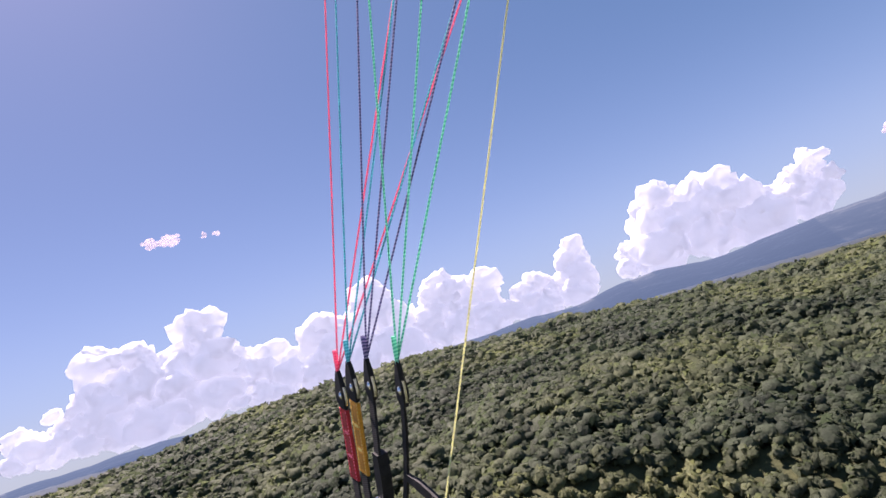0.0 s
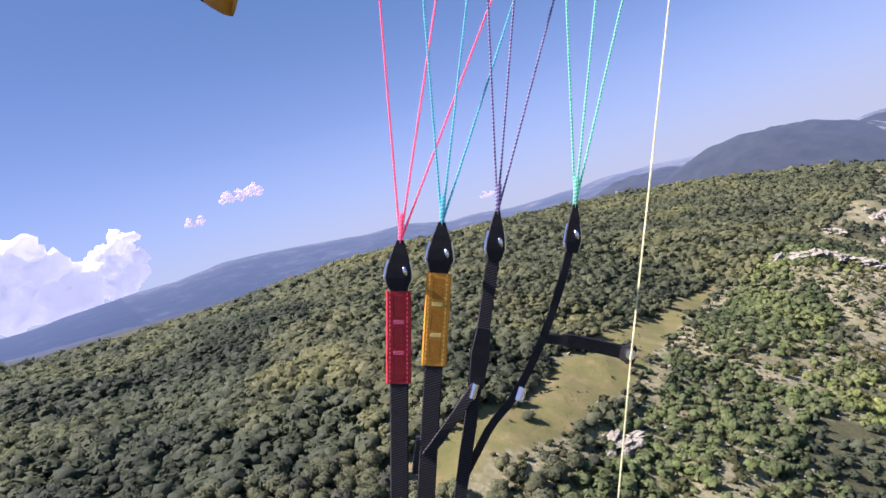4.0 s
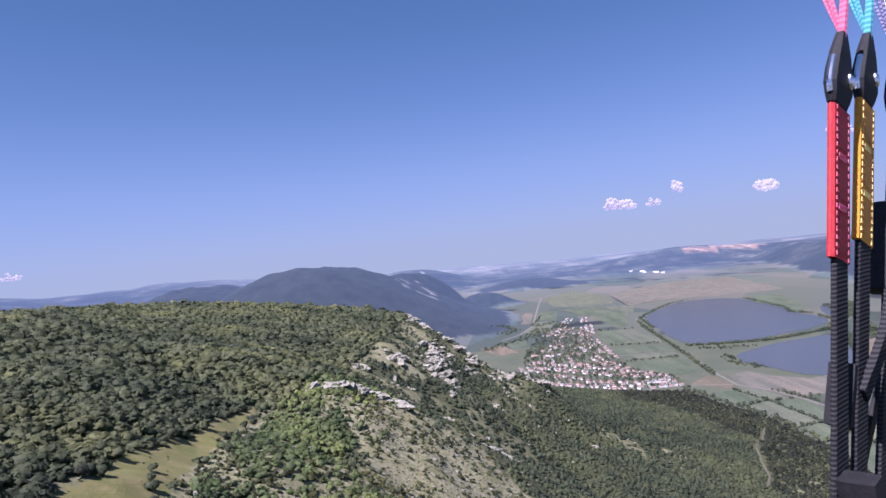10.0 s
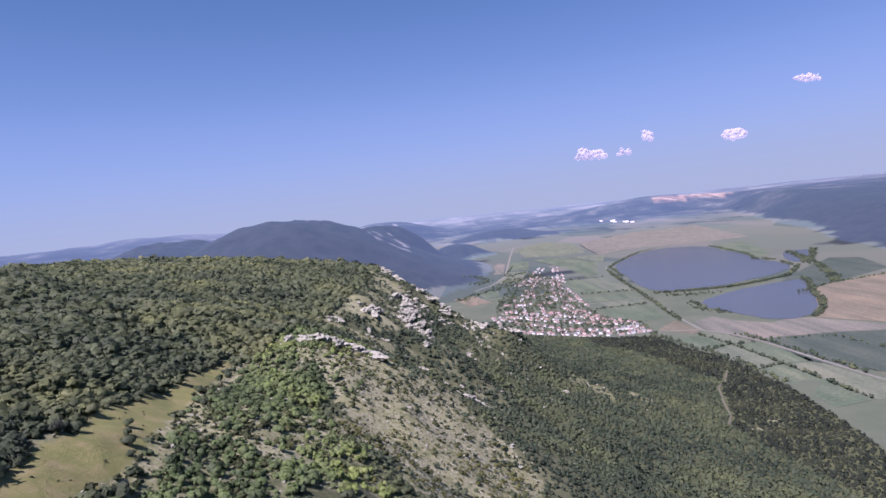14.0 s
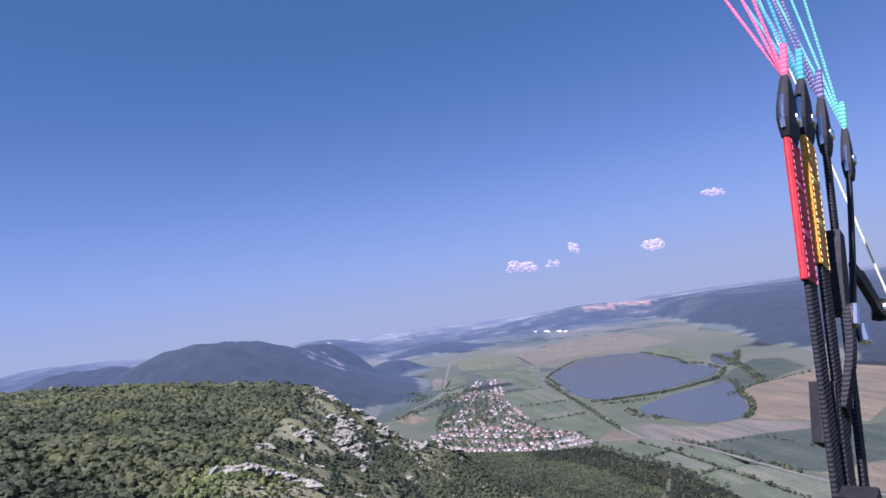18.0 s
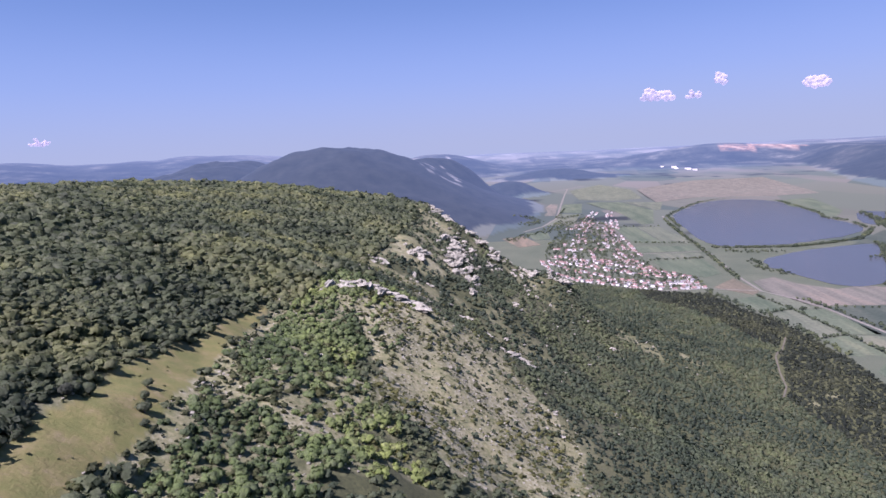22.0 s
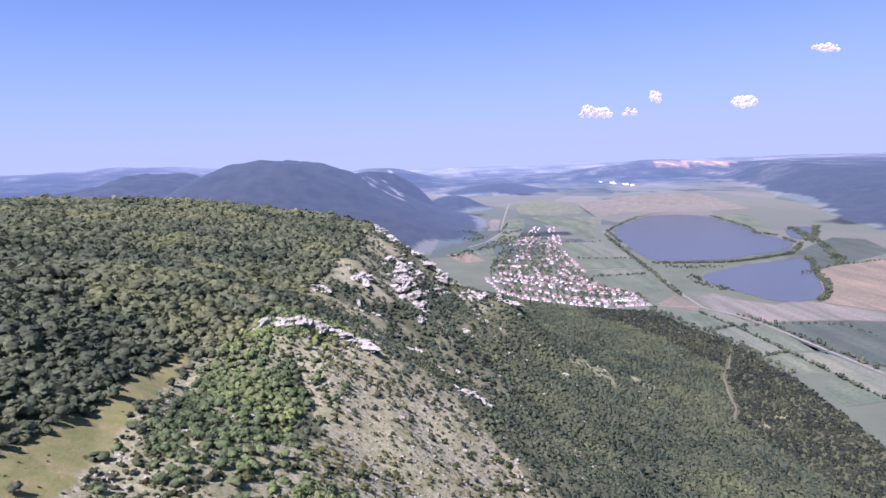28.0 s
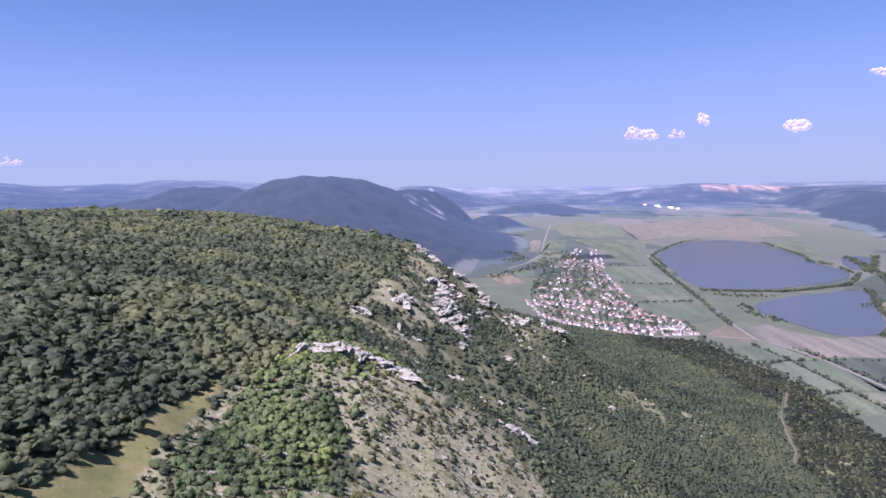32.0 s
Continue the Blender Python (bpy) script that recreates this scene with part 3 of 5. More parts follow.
def strip(name, line, width, z, material, label, category):
    """A road or path along plan points, laid on the ground."""
    bm = bmesh.new()
    pts = [Vector((a, b, 0)) for a, b in line]
    fine = []
    for a, b in zip(pts, pts[1:]):
        k = max(2, int((b - a).length / 25))
        fine += [a.lerp(b, i / k) for i in range(k)]
    fine.append(pts[-1])
    rows = []
    for i, p in enumerate(fine):
        d = (fine[min(i + 1, len(fine) - 1)] - fine[max(i - 1, 0)]).normalized()
        side = Vector((-d.y, d.x, 0)) * width / 2
        level = float(height(p.x, p.y)) + z
        rows.append([bm.verts.new(laid(q.x, q.y, level)) for q in (p - side, p + side)])
    for (a, b), (c, d) in zip(rows, rows[1:]):
        bm.faces.new((a, c, d, b))
    ob = part(name, bm, material)
    return tagged(ob, label, category, kind="structure")


strip("road", [(745, 2850), (705, 2600), (672, 2266), (640, 1960), (609, 1721), (592, 1560), (586, 1440), (622, 1368), (645, 1283), (654, 1183), (662, 1097), (671, 1010), (705, 800)], 7, 0.4, M_ROAD, "pale straight road along the valley floor", "road")
strip("road", [(556, 4680), (486, 4235), (386, 3557), (296, 2931), (212, 2667), (127, 2532)], 10, 0.4, M_ROAD, "pale road climbing out of the valley", "road")
strip("road", [(640, 1960), (520, 1950), (440, 1950)], 6, 0.4, M_ROAD, "pale side road into the village", "road")
strip("path", TRACK_LINE, 2.4, 0.5, M_TRACK, "pale forest track through the wood", "track")
strip("road", [(160, 1700), (212, 1598), (280, 1545), (387, 1470), (480, 1480), (578, 1446)], 6, 0.45, M_ROAD, "village street below the wood", "road")

# ---- woods ----
ICO = (1 + 5**0.5) / 2
ICO_V = np.array([(-1, ICO, 0), (1, ICO, 0), (-1, -ICO, 0), (1, -ICO, 0), (0, -1, ICO), (0, 1, ICO), (0, -1, -ICO), (0, 1, -ICO), (ICO, 0, -1), (ICO, 0, 1), (-ICO, 0, -1), (-ICO, 0, 1)]) / 1.902
ICO_F = np.array([(0, 11, 5), (0, 5, 1), (0, 1, 7), (0, 7, 10), (0, 10, 11), (1, 5, 9), (5, 11, 4), (11, 10, 2), (10, 7, 6), (7, 1, 8), (3, 9, 4), (3, 4, 2), (3, 2, 6), (3, 6, 8), (3, 8, 9), (4, 9, 5), (2, 4, 11), (6, 2, 10), (8, 6, 7), (9, 8, 1)])

ICO_F = ICO_F[ICO_V[ICO_F].mean(1)[:, 2] > -0.45]  # the undersides are never seen


def crown_of(rng, sprays, size, squash=0.8, lobes=3):
    """A crown: a few rough lobes under a coat of small leafy sprays, as points, triangles and soft normals."""
    vs, fs, ns, at, hubs = [], [], [], 0, []
    middle = np.array([0, 0, 0.35])
    for k in range(lobes):
        a = rng.uniform(0, 2 * math.pi)
        r = 0.0 if lobes == 1 else rng.uniform(0.25, 0.5)
        hub = np.array([r * math.cos(a), r * math.sin(a), 0.75 + rng.uniform(-0.12, 0.25)])
        radius = rng.uniform(0.5, 0.68) if lobes > 1 else 0.82
        hubs.append((hub, radius))
        vs.append(ICO_V * radius * rng.uniform(0.8, 1.12, (12, 1)) * (1, 1, squash) + hub)
        ns.append(0.6 * ICO_V + 0.5 * (vs[-1] - middle))
        fs.append(ICO_F + at)
        at += 12
    for _ in range(sprays):
        hub, radius = hubs[rng.integers(len(hubs))]
        n = rng.normal(size=3)
        n[2] = abs(n[2]) * 1.1 - 0.25
        n /= np.linalg.norm(n)
        c = hub + n * radius * rng.uniform(0.92, 1.22) * (1, 1, squash)
        lean = n * 0.9 + rng.normal(size=3) * 0.55 + (0, 0, 0.35)
        lean /= np.linalg.norm(lean)
        u = np.cross(lean, (0.3, 0.5, 0.8))
        u /= np.linalg.norm(u)
        w = np.cross(lean, u)
        s = size * rng.uniform(0.6, 1.3)
        p, q = rng.uniform(0.6, 1.1, 2)
        vs.append(np.array([c - u * s * p, c - w * s * q + lean * 0.25 * s, c + u * s * q, c + w * s * p - lean * 0.2 * s]))
        ns.append(np.repeat([0.45 * n + 0.55 * (c - middle) + 0.28 * lean], 4, 0))
        fs.append(np.array([(0, 1, 2), (0, 2, 3)]) + at)
        at += 4
    ns = np.concatenate(ns)
    return np.concatenate(vs), np.concatenate(fs), ns / np.linalg.norm(ns, axis=1)[:, None]


def scatter(name, spots, templates, scales, material, label, category, seed):
    """Many crowns, joined into one object."""
    rng = np.random.default_rng(seed)
    allv, allf, alln, at = [], [], [], 0
    pick = rng.integers(0, len(templates), len(spots))
    turn = rng.uniform(0, 2 * math.pi, len(spots))
    for k, (tv, tf, tn) in enumerate(templates):
        sel = np.where(pick == k)[0]
        if not len(sel):
            continue
        c, s = np.cos(turn[sel]), np.sin(turn[sel])
        sc = scales[sel]
        x = (tv[None, :, 0] * c[:, None] - tv[None, :, 1] * s[:, None]) * sc[:, None, 0] + spots[sel, 0, None]
        y = (tv[None, :, 0] * s[:, None] + tv[None, :, 1] * c[:, None]) * sc[:, None, 0] + spots[sel, 1, None]
        z = tv[None, :, 2] * sc[:, None, 1] + spots[sel, 2, None]
        allv.append(np.stack([x, y, z], -1).reshape(-1, 3))
        alln.append(np.stack([tn[None, :, 0] * c[:, None] - tn[None, :, 1] * s[:, None], tn[None, :, 0] * s[:, None] + tn[None, :, 1] * c[:, None], np.broadcast_to(tn[None, :, 2], x.shape)], -1).reshape(-1, 3))
        allf.append((tf[None] + (np.arange(len(sel)) * len(tv))[:, None, None]).reshape(-1, 3) + at)
        at += len(sel) * len(tv)
    me = arrays_mesh(name, np.concatenate(allv), np.concatenate(allf), material)
    me.normals_split_custom_set_from_vertices(np.concatenate(alln))
    return tagged(new(name, me), label, category, kind="stuff")


def ring_spots(r0, r1, step, az0, az1, rng):
    """Jittered plan points in a sector round the origin."""
    out = []
    for r in np.arange(r0, r1, step):
        n = max(1, int(math.radians(az1 - az0) * r / step))
        a = np.radians(az0 + (az1 - az0) * (np.arange(n) + rng.uniform(0, 1, n)) / n)
        rr = r + rng.uniform(-0.5, 0.5, n) * step
        out.append(np.stack([np.sin(a) * rr, np.cos(a) * rr], 1))
    return np.concatenate(out)


def wooded(p, rng, bare=0.86):
    """Keeps the points that stand in woodland."""
    x, y = p[:, 0], p[:, 1]
    meadow, scree, plain = cover(x, y)
    s = x - rim_of(y)
    gaps = ramp(fbm(x, y, 34, 91, 3), 0.05, 0.25) * np.exp(-((s - 60) / 110) ** 2) * (s > 0)
    chance = (1 - meadow) * (1 - plain) * (1 - bare * scree) * (1 - 0.75 * gaps) * (1 - bushy(x, y))
    for (ax, ay), (bx, by) in zip(TRACK_LINE, TRACK_LINE[1:]):
        k = np.clip(((x - ax) * (bx - ax) + (y - ay) * (by - ay)) / ((bx - ax) ** 2 + (by - ay) ** 2), 0, 1)
        chance = np.where(np.hypot(x - ax - k * (bx - ax), y - ay - k * (by - ay)) < 3.6, 0, chance)
    keep = rng.uniform(0, 1, len(p)) < chance
    return p[keep], s[keep]


rng = np.random.default_rng(7)
MID = [crown_of(rng, 22, 0.30, 0.8, 3) for _ in range(8)]
LOW = [crown_of(rng, 9, 0.40, 0.8, 2) for _ in range(8)]
DOT = [crown_of(rng, 5, 0.48, 0.8, 1) for _ in range(6)]
SLOPE = 0.62  # the trees below the rim are lower than those of the plateau
NEAR = 165.0  # trees nearer than this are built one by one
for r0, r1, step, a0, a1, size, temps, below, seed in (
    (NEAR, 280, 3.6, -142, 30, 3.15, MID, False, 1),
    (280, 380, 3.6, -135, 20, 3.0, LOW, False, 2),
    (380, 470, 3.8, -135, 20, 3.1, DOT, False, 13),
    (470, 1000, 4.8, -60, 12, 3.8, DOT, False, 3),
    (470, 640, 5.0, -136, -60, 3.8, DOT, False, 4),
    (1000, 1500, 8.0, -50, 4, 5.6, DOT, False, 5),
    (60, 280, 4.0, -30, 50, 3.7, MID, True, 6),
    (280, 450, 4.0, -24, 46, 3.5, LOW, True, 7),
    (450, 620, 4.0, -24, 46, 3.5, DOT, True, 14),
    (620, 1050, 5.3, -12, 40, 4.75, DOT, True, 8),
    (1050, 1760, 6.4, -12, 40, 5.7, DOT, True, 15),
    (1760, 2320, 7.5, -12, 8, 6.6, DOT, True, 12),
    (60, 420, 8.0, 50, 218, 6.0, DOT, True, 10),
    (165, 420, 6.0, 190, 218, 4.6, DOT, False, 11),
):
    pts = ring_spots(r0, r1, step, a0, a1, rng)
    pts, s = wooded(pts, rng)
    side = s > 4
    pts, s = pts[side == below], s[side == below]
    z = height(pts[:, 0], pts[:, 1])
    w = size * (0.58 + 0.75 * rng.uniform(0, 1, len(pts)) ** 1.3) * (SLOPE if below else 1.26)
    hgt = w * (rng.uniform(0.8, 1.15, len(pts)) if below else rng.uniform(0.68, 0.98, len(pts)))
    beyond_track = pts[:, 0] > np.interp(pts[:, 1], (550, 700, 838, 870, 915, 975, 1050, 1110, 1200, 1300, 1400), (420, 400, 366, 384, 395, 415, 458, 440, 420, 400, 330))
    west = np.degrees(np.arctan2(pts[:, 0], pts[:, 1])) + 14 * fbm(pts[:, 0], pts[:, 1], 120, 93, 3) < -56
    # The slope and the west take the forest greens with shade painted in.
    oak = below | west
    for kind, sel in ((M_COPSE, beyond_track & below), (M_FOREST_DIM, oak & ~(beyond_track & below)), (M_FOREST, ~oak)):
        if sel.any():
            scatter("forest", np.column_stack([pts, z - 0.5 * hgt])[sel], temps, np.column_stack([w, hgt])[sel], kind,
                    "dark closed wood at the foot of the slope" if kind is M_COPSE else "low dense wood on the steep slope, greens dimmed for haze" if below else "closed wood on the plateau, greens darkened for backlight" if kind is M_FOREST_DIM else "dense deciduous forest of mottled green crowns", "forest", seed)


def tree(name, seed, label, material):
    """A broad tree: tapered trunk, forking limbs, a crown of leaf clumps."""
    r = np.random.default_rng(seed)
    ob = thing(name, Matrix(), label, "tree", "trees at the meadow's edge")
    bm = bmesh.new()

    def limb(a, b, ra, rb):
        d = (b - a).normalized()
        u = d.orthogonal().normalized()
        v = d.cross(u)
        rings = [[bm.verts.new(c + (u * math.cos(k * math.pi / 3) + v * math.sin(k * math.pi / 3)) * q) for k in range(6)] for c, q in ((a, ra), (a.lerp(b, 0.5) + u * ra * 0.3, (ra + rb) / 2), (b, rb))]
        for p, q in zip(rings, rings[1:]):
            for k in range(6):
                bm.faces.new((p[k], p[(k + 1) % 6], q[(k + 1) % 6], q[k]))

    limb(Vector((0, 0, -0.4)), Vector((0.05, 0, 0.75)), 0.10, 0.07)
    for k in range(5):
        a = 2 * math.pi * k / 5 + r.uniform(-0.4, 0.4)
        limb(Vector((0.03, 0, 0.55 + 0.04 * k)), Vector((0.55 * math.cos(a), 0.55 * math.sin(a), 1.15 + r.uniform(-0.1, 0.3))), 0.05, 0.015)
    part("trunk", bm, M_BARK, ob)
    v, f, soft = crown_of(r, 330, 0.105, 0.9, 7)
    me = arrays_mesh("crown", v, f, material)
    me.normals_split_custom_set_from_vertices(soft)
    crown = new("crown", me)
    crown.parent = ob
    return ob


TREES = [tree("tree", 40 + k, ("round-crowned deciduous tree at the forest edge", "spreading mid-green oak beside the meadow", "leafy tree with an uneven crown", "pale grey-green tree at the forest edge")[k % 4], M_PALE if k % 4 == 3 else M_FOREST) for k in range(8)]
pts = ring_spots(30, NEAR, 3.9, -150, 40, rng)
pts, s = wooded(pts, rng)
edge = np.array([(-150, 262), (-146, 300), (-143, 330), (-150, 342), (-142, 372), (-150, 284), (-141, 238), (-136, 224), (-131, 205), (-123, 234), (-118, 224), (-114, 216), (-110, 209), (-96, 152), (-99, 146), (-92, 140), (-126, 178), (-113, 146), (-118, 296), (-152, 318),
                 (-141, 292), (-143, 282), (-146, 297), (-138, 275), (-139, 311), (-140, 325), (-125, 310), (-149, 282), (-142, 354)])
pts = pts[np.argsort(np.hypot(pts[:, 0] + 110, pts[:, 1] - 130))]
rest = pts[285:]
w = rng.uniform(2.0, 3.3, len(rest))
scatter("forest", np.column_stack([rest, height(rest[:, 0], rest[:, 1]) - 1.2]), MID, np.column_stack([w, w * rng.uniform(0.9, 1.3, len(rest))]), M_FOREST, "dense deciduous forest of mottled green crowns", "forest", 9)
pts = np.concatenate([edge, pts[:285]])
for k, (x, y) in enumerate(pts):
    size = rng.uniform(1.9, 3.4) * (0.75 if k < len(edge) else 1.0)
    ob = copy_thing(TREES[int(rng.choice(8, p=(0.17, 0.17, 0.17, 0.04, 0.17, 0.17, 0.07, 0.04)))], pose(x, y, float(height(x, y)) - 0.2, 0, 0, rng.uniform(0, 360)))
    ob.scale = (size, size, size * rng.uniform(0.9, 1.25))
for model in TREES:
    for o in [*model.children_recursive, model]:
        bpy.data.objects.remove(o)

# scrub on the open slope
pts = ring_spots(130, 640, 3.3, -42, 26, rng)
meadow, scree, plain = cover(pts[:, 0], pts[:, 1])
clumps = ramp(fbm(pts[:, 0], pts[:, 1], 26, 97, 3), -0.15, 0.2)
keep = (scree > 0.3) & (rng.uniform(0, 1, len(pts)) < 0.22 + 0.36 * clumps) & (meadow < 0.5)
pts = pts[keep]
w = 0.8 + 1.7 * rng.uniform(0, 1, len(pts)) ** 1.6
scatter("scrub", np.column_stack([pts, height(pts[:, 0], pts[:, 1]) - 0.35 * w]), LOW, np.column_stack([w, w * 0.85]), M_SCRUB, "scattered low olive bushes on dry stony grass", "scrub", 5)
pts = ring_spots(130, 560, 2.6, -42, 26, rng)
meadow, scree, plain = cover(pts[:, 0], pts[:, 1])
pts = pts[(np.maximum(scree, meadow * 0.35) > 0.3) & (rng.uniform(0, 1, len(pts)) < 0.42 - 0.38 * meadow)]
w = rng.uniform(0.25, 0.7, len(pts))
scatter("low_scrub", np.column_stack([pts, height(pts[:, 0], pts[:, 1]) - 0.1]), DOT, np.column_stack([w, w * 0.8]), M_SCRUB, "small tufts and dwarf bushes on dry grass", "scrub", 25)

# loose stones
STONES = [crown_of(rng, 0, 0.1, 0.6, 1) for _ in range(5)]
pts = ring_spots(90, 620, 2.5, -46, 26, rng)
meadow, scree, plain = cover(pts[:, 0], pts[:, 1])
beds = ramp(fbm(pts[:, 0], pts[:, 1], 20, 99, 3), -0.02, 0.22)
pts = pts[(scree > 0.3) & (meadow < 0.5) & (rng.uniform(0, 1, len(pts)) < 0.14 + 0.5 * beds)]
w = 0.22 + 0.75 * rng.uniform(0, 1, len(pts)) ** 2.5
scatter("stones", np.column_stack([pts, height(pts[:, 0], pts[:, 1]) - 0.55 * w]), STONES, np.column_stack([w, w]), M_ROCK, "loose pale limestone rubble on dry grass", "stones", 27)

# bright bushes along the rim
pts = ring_spots(95, 540, 2.9, -45, 5, rng)
meadow, scree, plain = cover(pts[:, 0], pts[:, 1])
thick = 0.60 + 0.40 * ramp(fbm(pts[:, 0], pts[:, 1], 22, 95, 3), -0.16, 0.08)
keep = (bushy(pts[:, 0], pts[:, 1]) > 0.5) & (meadow < 0.5) & (rng.uniform(0, 1, len(pts)) < thick * (1 - 0.88 * ramp(scree, 0.55, 0.9)))
pts = pts[keep]
w = 1.1 + 2.3 * rng.uniform(0, 1, len(pts)) ** 1.6
scatter("bushes", np.column_stack([pts, height(pts[:, 0], pts[:, 1]) - 0.4 * w]), MID, np.column_stack([w, w * rng.uniform(0.75, 1.15, len(pts))]), M_SHRUB, "thick bright green bushes along the rocky rim", "bushes", 15)

# ---- limestone outcrops ----
def rock(name, seed, size, label):
    """A weathered block with ledges and cracks."""
    bm = bmesh.new()
    bmesh.ops.create_icosphere(bm, subdivisions=3, radius=1.0)
    off = Vector((seed * 3.7, seed * 1.3, seed * 2.1))
    for v in bm.verts:
        n = noise.fractal(v.co * 1.6 + off, 0.7, 2.2, 5)
        ledge = 0.12 * math.sin(8 * v.co.z + 4 * noise.noise(v.co * 1.5 + off)) + 0.08 * math.sin(11 * v.co.x + 5 * noise.noise(v.co * 2 + off))
        v.co *= 1 + 0.42 * n + ledge
        v.co.z *= 0.62
    bmesh.ops.scale(bm, vec=Vector(size), verts=bm.verts)
    return tagged(part(name, bm, M_ROCK), label, "rock", "limestone outcrops")


ROCKS = [rock("rock_outcrop", k, s, l) for k, (s, l) in enumerate((
    ((5, 3, 3), "pale grey limestone outcrop among bushes"), ((3, 2.4, 2), "weathered grey limestone boulder on the slope"), ((8, 4, 5), "broken white limestone crag on the rim"), ((4, 3, 5), "steep pale limestone pinnacle on the slope")))]
rr = random.Random(31)
CRAGS = []


def outcrop(cx, cy, spread_x, spread_y, count, small=0.6, large=1.4, kinds=(0, 1, 2, 3)):
    for _ in range(count):
        x, y = rr.gauss(cx, spread_x), rr.gauss(cy, spread_y)
        k = rr.uniform(small, large)
        m = pose(x, y, float(height(x, y)) - 0.15 * k, rr.uniform(-15, 15), rr.uniform(-15, 15), rr.uniform(0, 360))
        CRAGS.append((math.hypot(x, y), m, ROCKS[rr.choice(kinds)], (k * rr.uniform(0.9, 1.7), k, k * rr.uniform(0.75, 1.25))))


def ledge(line, gap, small, large, kinds=(0, 2, 3), spread=4.0):
    """Outcrops in a broken row along plan points."""
    for (ax, ay), (bx, by) in zip(line, line[1:]):
        n = max(1, int(math.hypot(bx - ax, by - ay) / gap))
        for k in range(n):
            u = (k + rr.random()) / n
            outcrop(ax + (bx - ax) * u, ay + (by - ay) * u, spread, spread, 1, small, large, kinds)


ledge([(-120, 1032), (-90, 1003), (-63, 978), (-38, 962), (-15, 950), (16, 940), (55, 944), (79, 948), (98, 944), (108, 928)], 6.0, 0.5, 1.2, (0, 2, 3), 5)
ledge([(-90, 742), (-84, 712)], 2.4, 0.7, 1.3, (2, 3), 4)
ledge([(-59, 894), (-53, 839), (-48, 784), (-37, 745)], 3.6, 0.7, 1.5, (2, 3), 6)
ledge([(-37, 888), (-27, 820), (-27, 738)], 7, 0.5, 1.1, (0, 2, 3), 6)
ledge([(-138, 664), (-126, 650), (-108, 648)], 2.6, 0.4, 0.9, (0, 2), 3)
ledge([(-118, 575), (-112, 582)], 1.5, 0.4, 0.8, (0, 2), 3)
ledge([(-86, 655), (-74, 664), (-60, 670)], 4, 0.4, 0.9, (0, 2), 4)
ledge([(-115, 464), (-104, 468), (-98, 480), (-90, 476), (-83, 482), (-72, 486), (-58, 481)], 2.5, 0.6, 1.15, (0, 2), 3)
ledge([(-30, 708), (-22, 710)], 2.5, 0.5, 1.0, (0, 2), 3)
ledge([(19, 777), (26, 775)], 2.5, 0.5, 1.0, (0, 2), 3)
ledge([(2, 540), (10, 522), (24, 556)], 3.5, 0.4, 0.9, (0, 2), 3)
ledge([(-52, 602), (-67, 540)], 9, 0.3, 0.7, (0, 1), 6)
ledge([(34, 885), (59, 870), (74, 852), (100, 800)], 9, 0.4, 0.9, (0, 1, 3), 8)
ledge([(-119, 316), (-113, 309), (-109, 300)], 2.0, 0.22, 0.5, (0, 1), 3.5)
ledge([(-122, 378), (-114, 372), (-108, 392), (-112, 352), (-106, 336)], 6, 0.2, 0.55, (0, 1), 4)
ledge([(-123, 281), (-118, 287), (-105, 240), (-93, 190), (-80, 150), (-74, 122)], 7, 0.15, 0.45, (0, 1), 4)
ledge([(-95, 168), (-88, 150)], 2.2, 0.3, 0.7, (0, 2), 3)
for spec in (
    (-10, 400, 24, 40, 26, 0.12, 0.4, (0, 1)), (20, 440, 20, 22, 14, 0.12, 0.5, (0, 1)), (-60, 360, 16, 40, 14, 0.12, 0.5, (0, 1)), (30, 540, 24, 30, 12, 0.2, 0.6, (0, 1)),
    (98, 555, 20, 25, 6, 0.3, 0.7, (0, 1)), (149, 824, 5, 5, 3, 0.5, 0.9, (0, 2)), (190, 902, 24, 8, 10, 0.3, 0.7, (0, 1)), (260, 875, 16, 18, 9, 0.3, 0.7, (0, 1)), (-10, 950, 14, 20, 8, 0.6, 1.2), (40, 940, 18, 20, 8, 0.6, 1.2),
):
    outcrop(*spec)
for spec in (
    (90, 946, 8, 6, 6, 0.5, 1.2, (2, 3)), (60, 930, 16, 14, 4, 0.3, 0.7, (0, 3)), (20, 900, 22, 22, 12, 0.3, 0.9, (0, 2)), (112, 880, 20, 30, 12, 0.2, 0.6, (0, 1)), (70, 780, 26, 50, 14, 0.2, 0.7, (0, 1)),
    (120, 740, 24, 50, 10, 0.2, 0.55, (0, 1)), (60, 640, 24, 40, 12, 0.2, 0.55, (0, 1)), (-40, 640, 22, 30, 10, 0.3, 0.7, (0, 2)), (-20, 860, 16, 26, 9, 0.5, 1.1, (2, 3)), (-60, 930, 14, 18, 8, 0.5, 1.1, (0, 2)),
):
    outcrop(*spec)
CRAGS.sort(key=lambda c: c[0])
for _, m, model, size in CRAGS[:290]:
    copy_thing(model, m).scale = size
rest, faces, start = [], [], 0
for _, m, model, size in CRAGS[290:]:
    co = np.array([v.co for v in model.data.vertices]) * size
    turn = np.array(m)
    rest.append(co @ turn[:3, :3].T + turn[:3, 3])
    faces.append(np.array([p.vertices[:] for p in model.data.polygons]) + start)
    start += len(co)
tagged(new("far_rocks", arrays_mesh("far_rocks", np.concatenate(rest), np.concatenate(faces), M_ROCK, False)), "pale limestone crags scattered over the far slope", "rocks", kind="stuff")
for o in ROCKS:
    bpy.data.objects.remove(o)

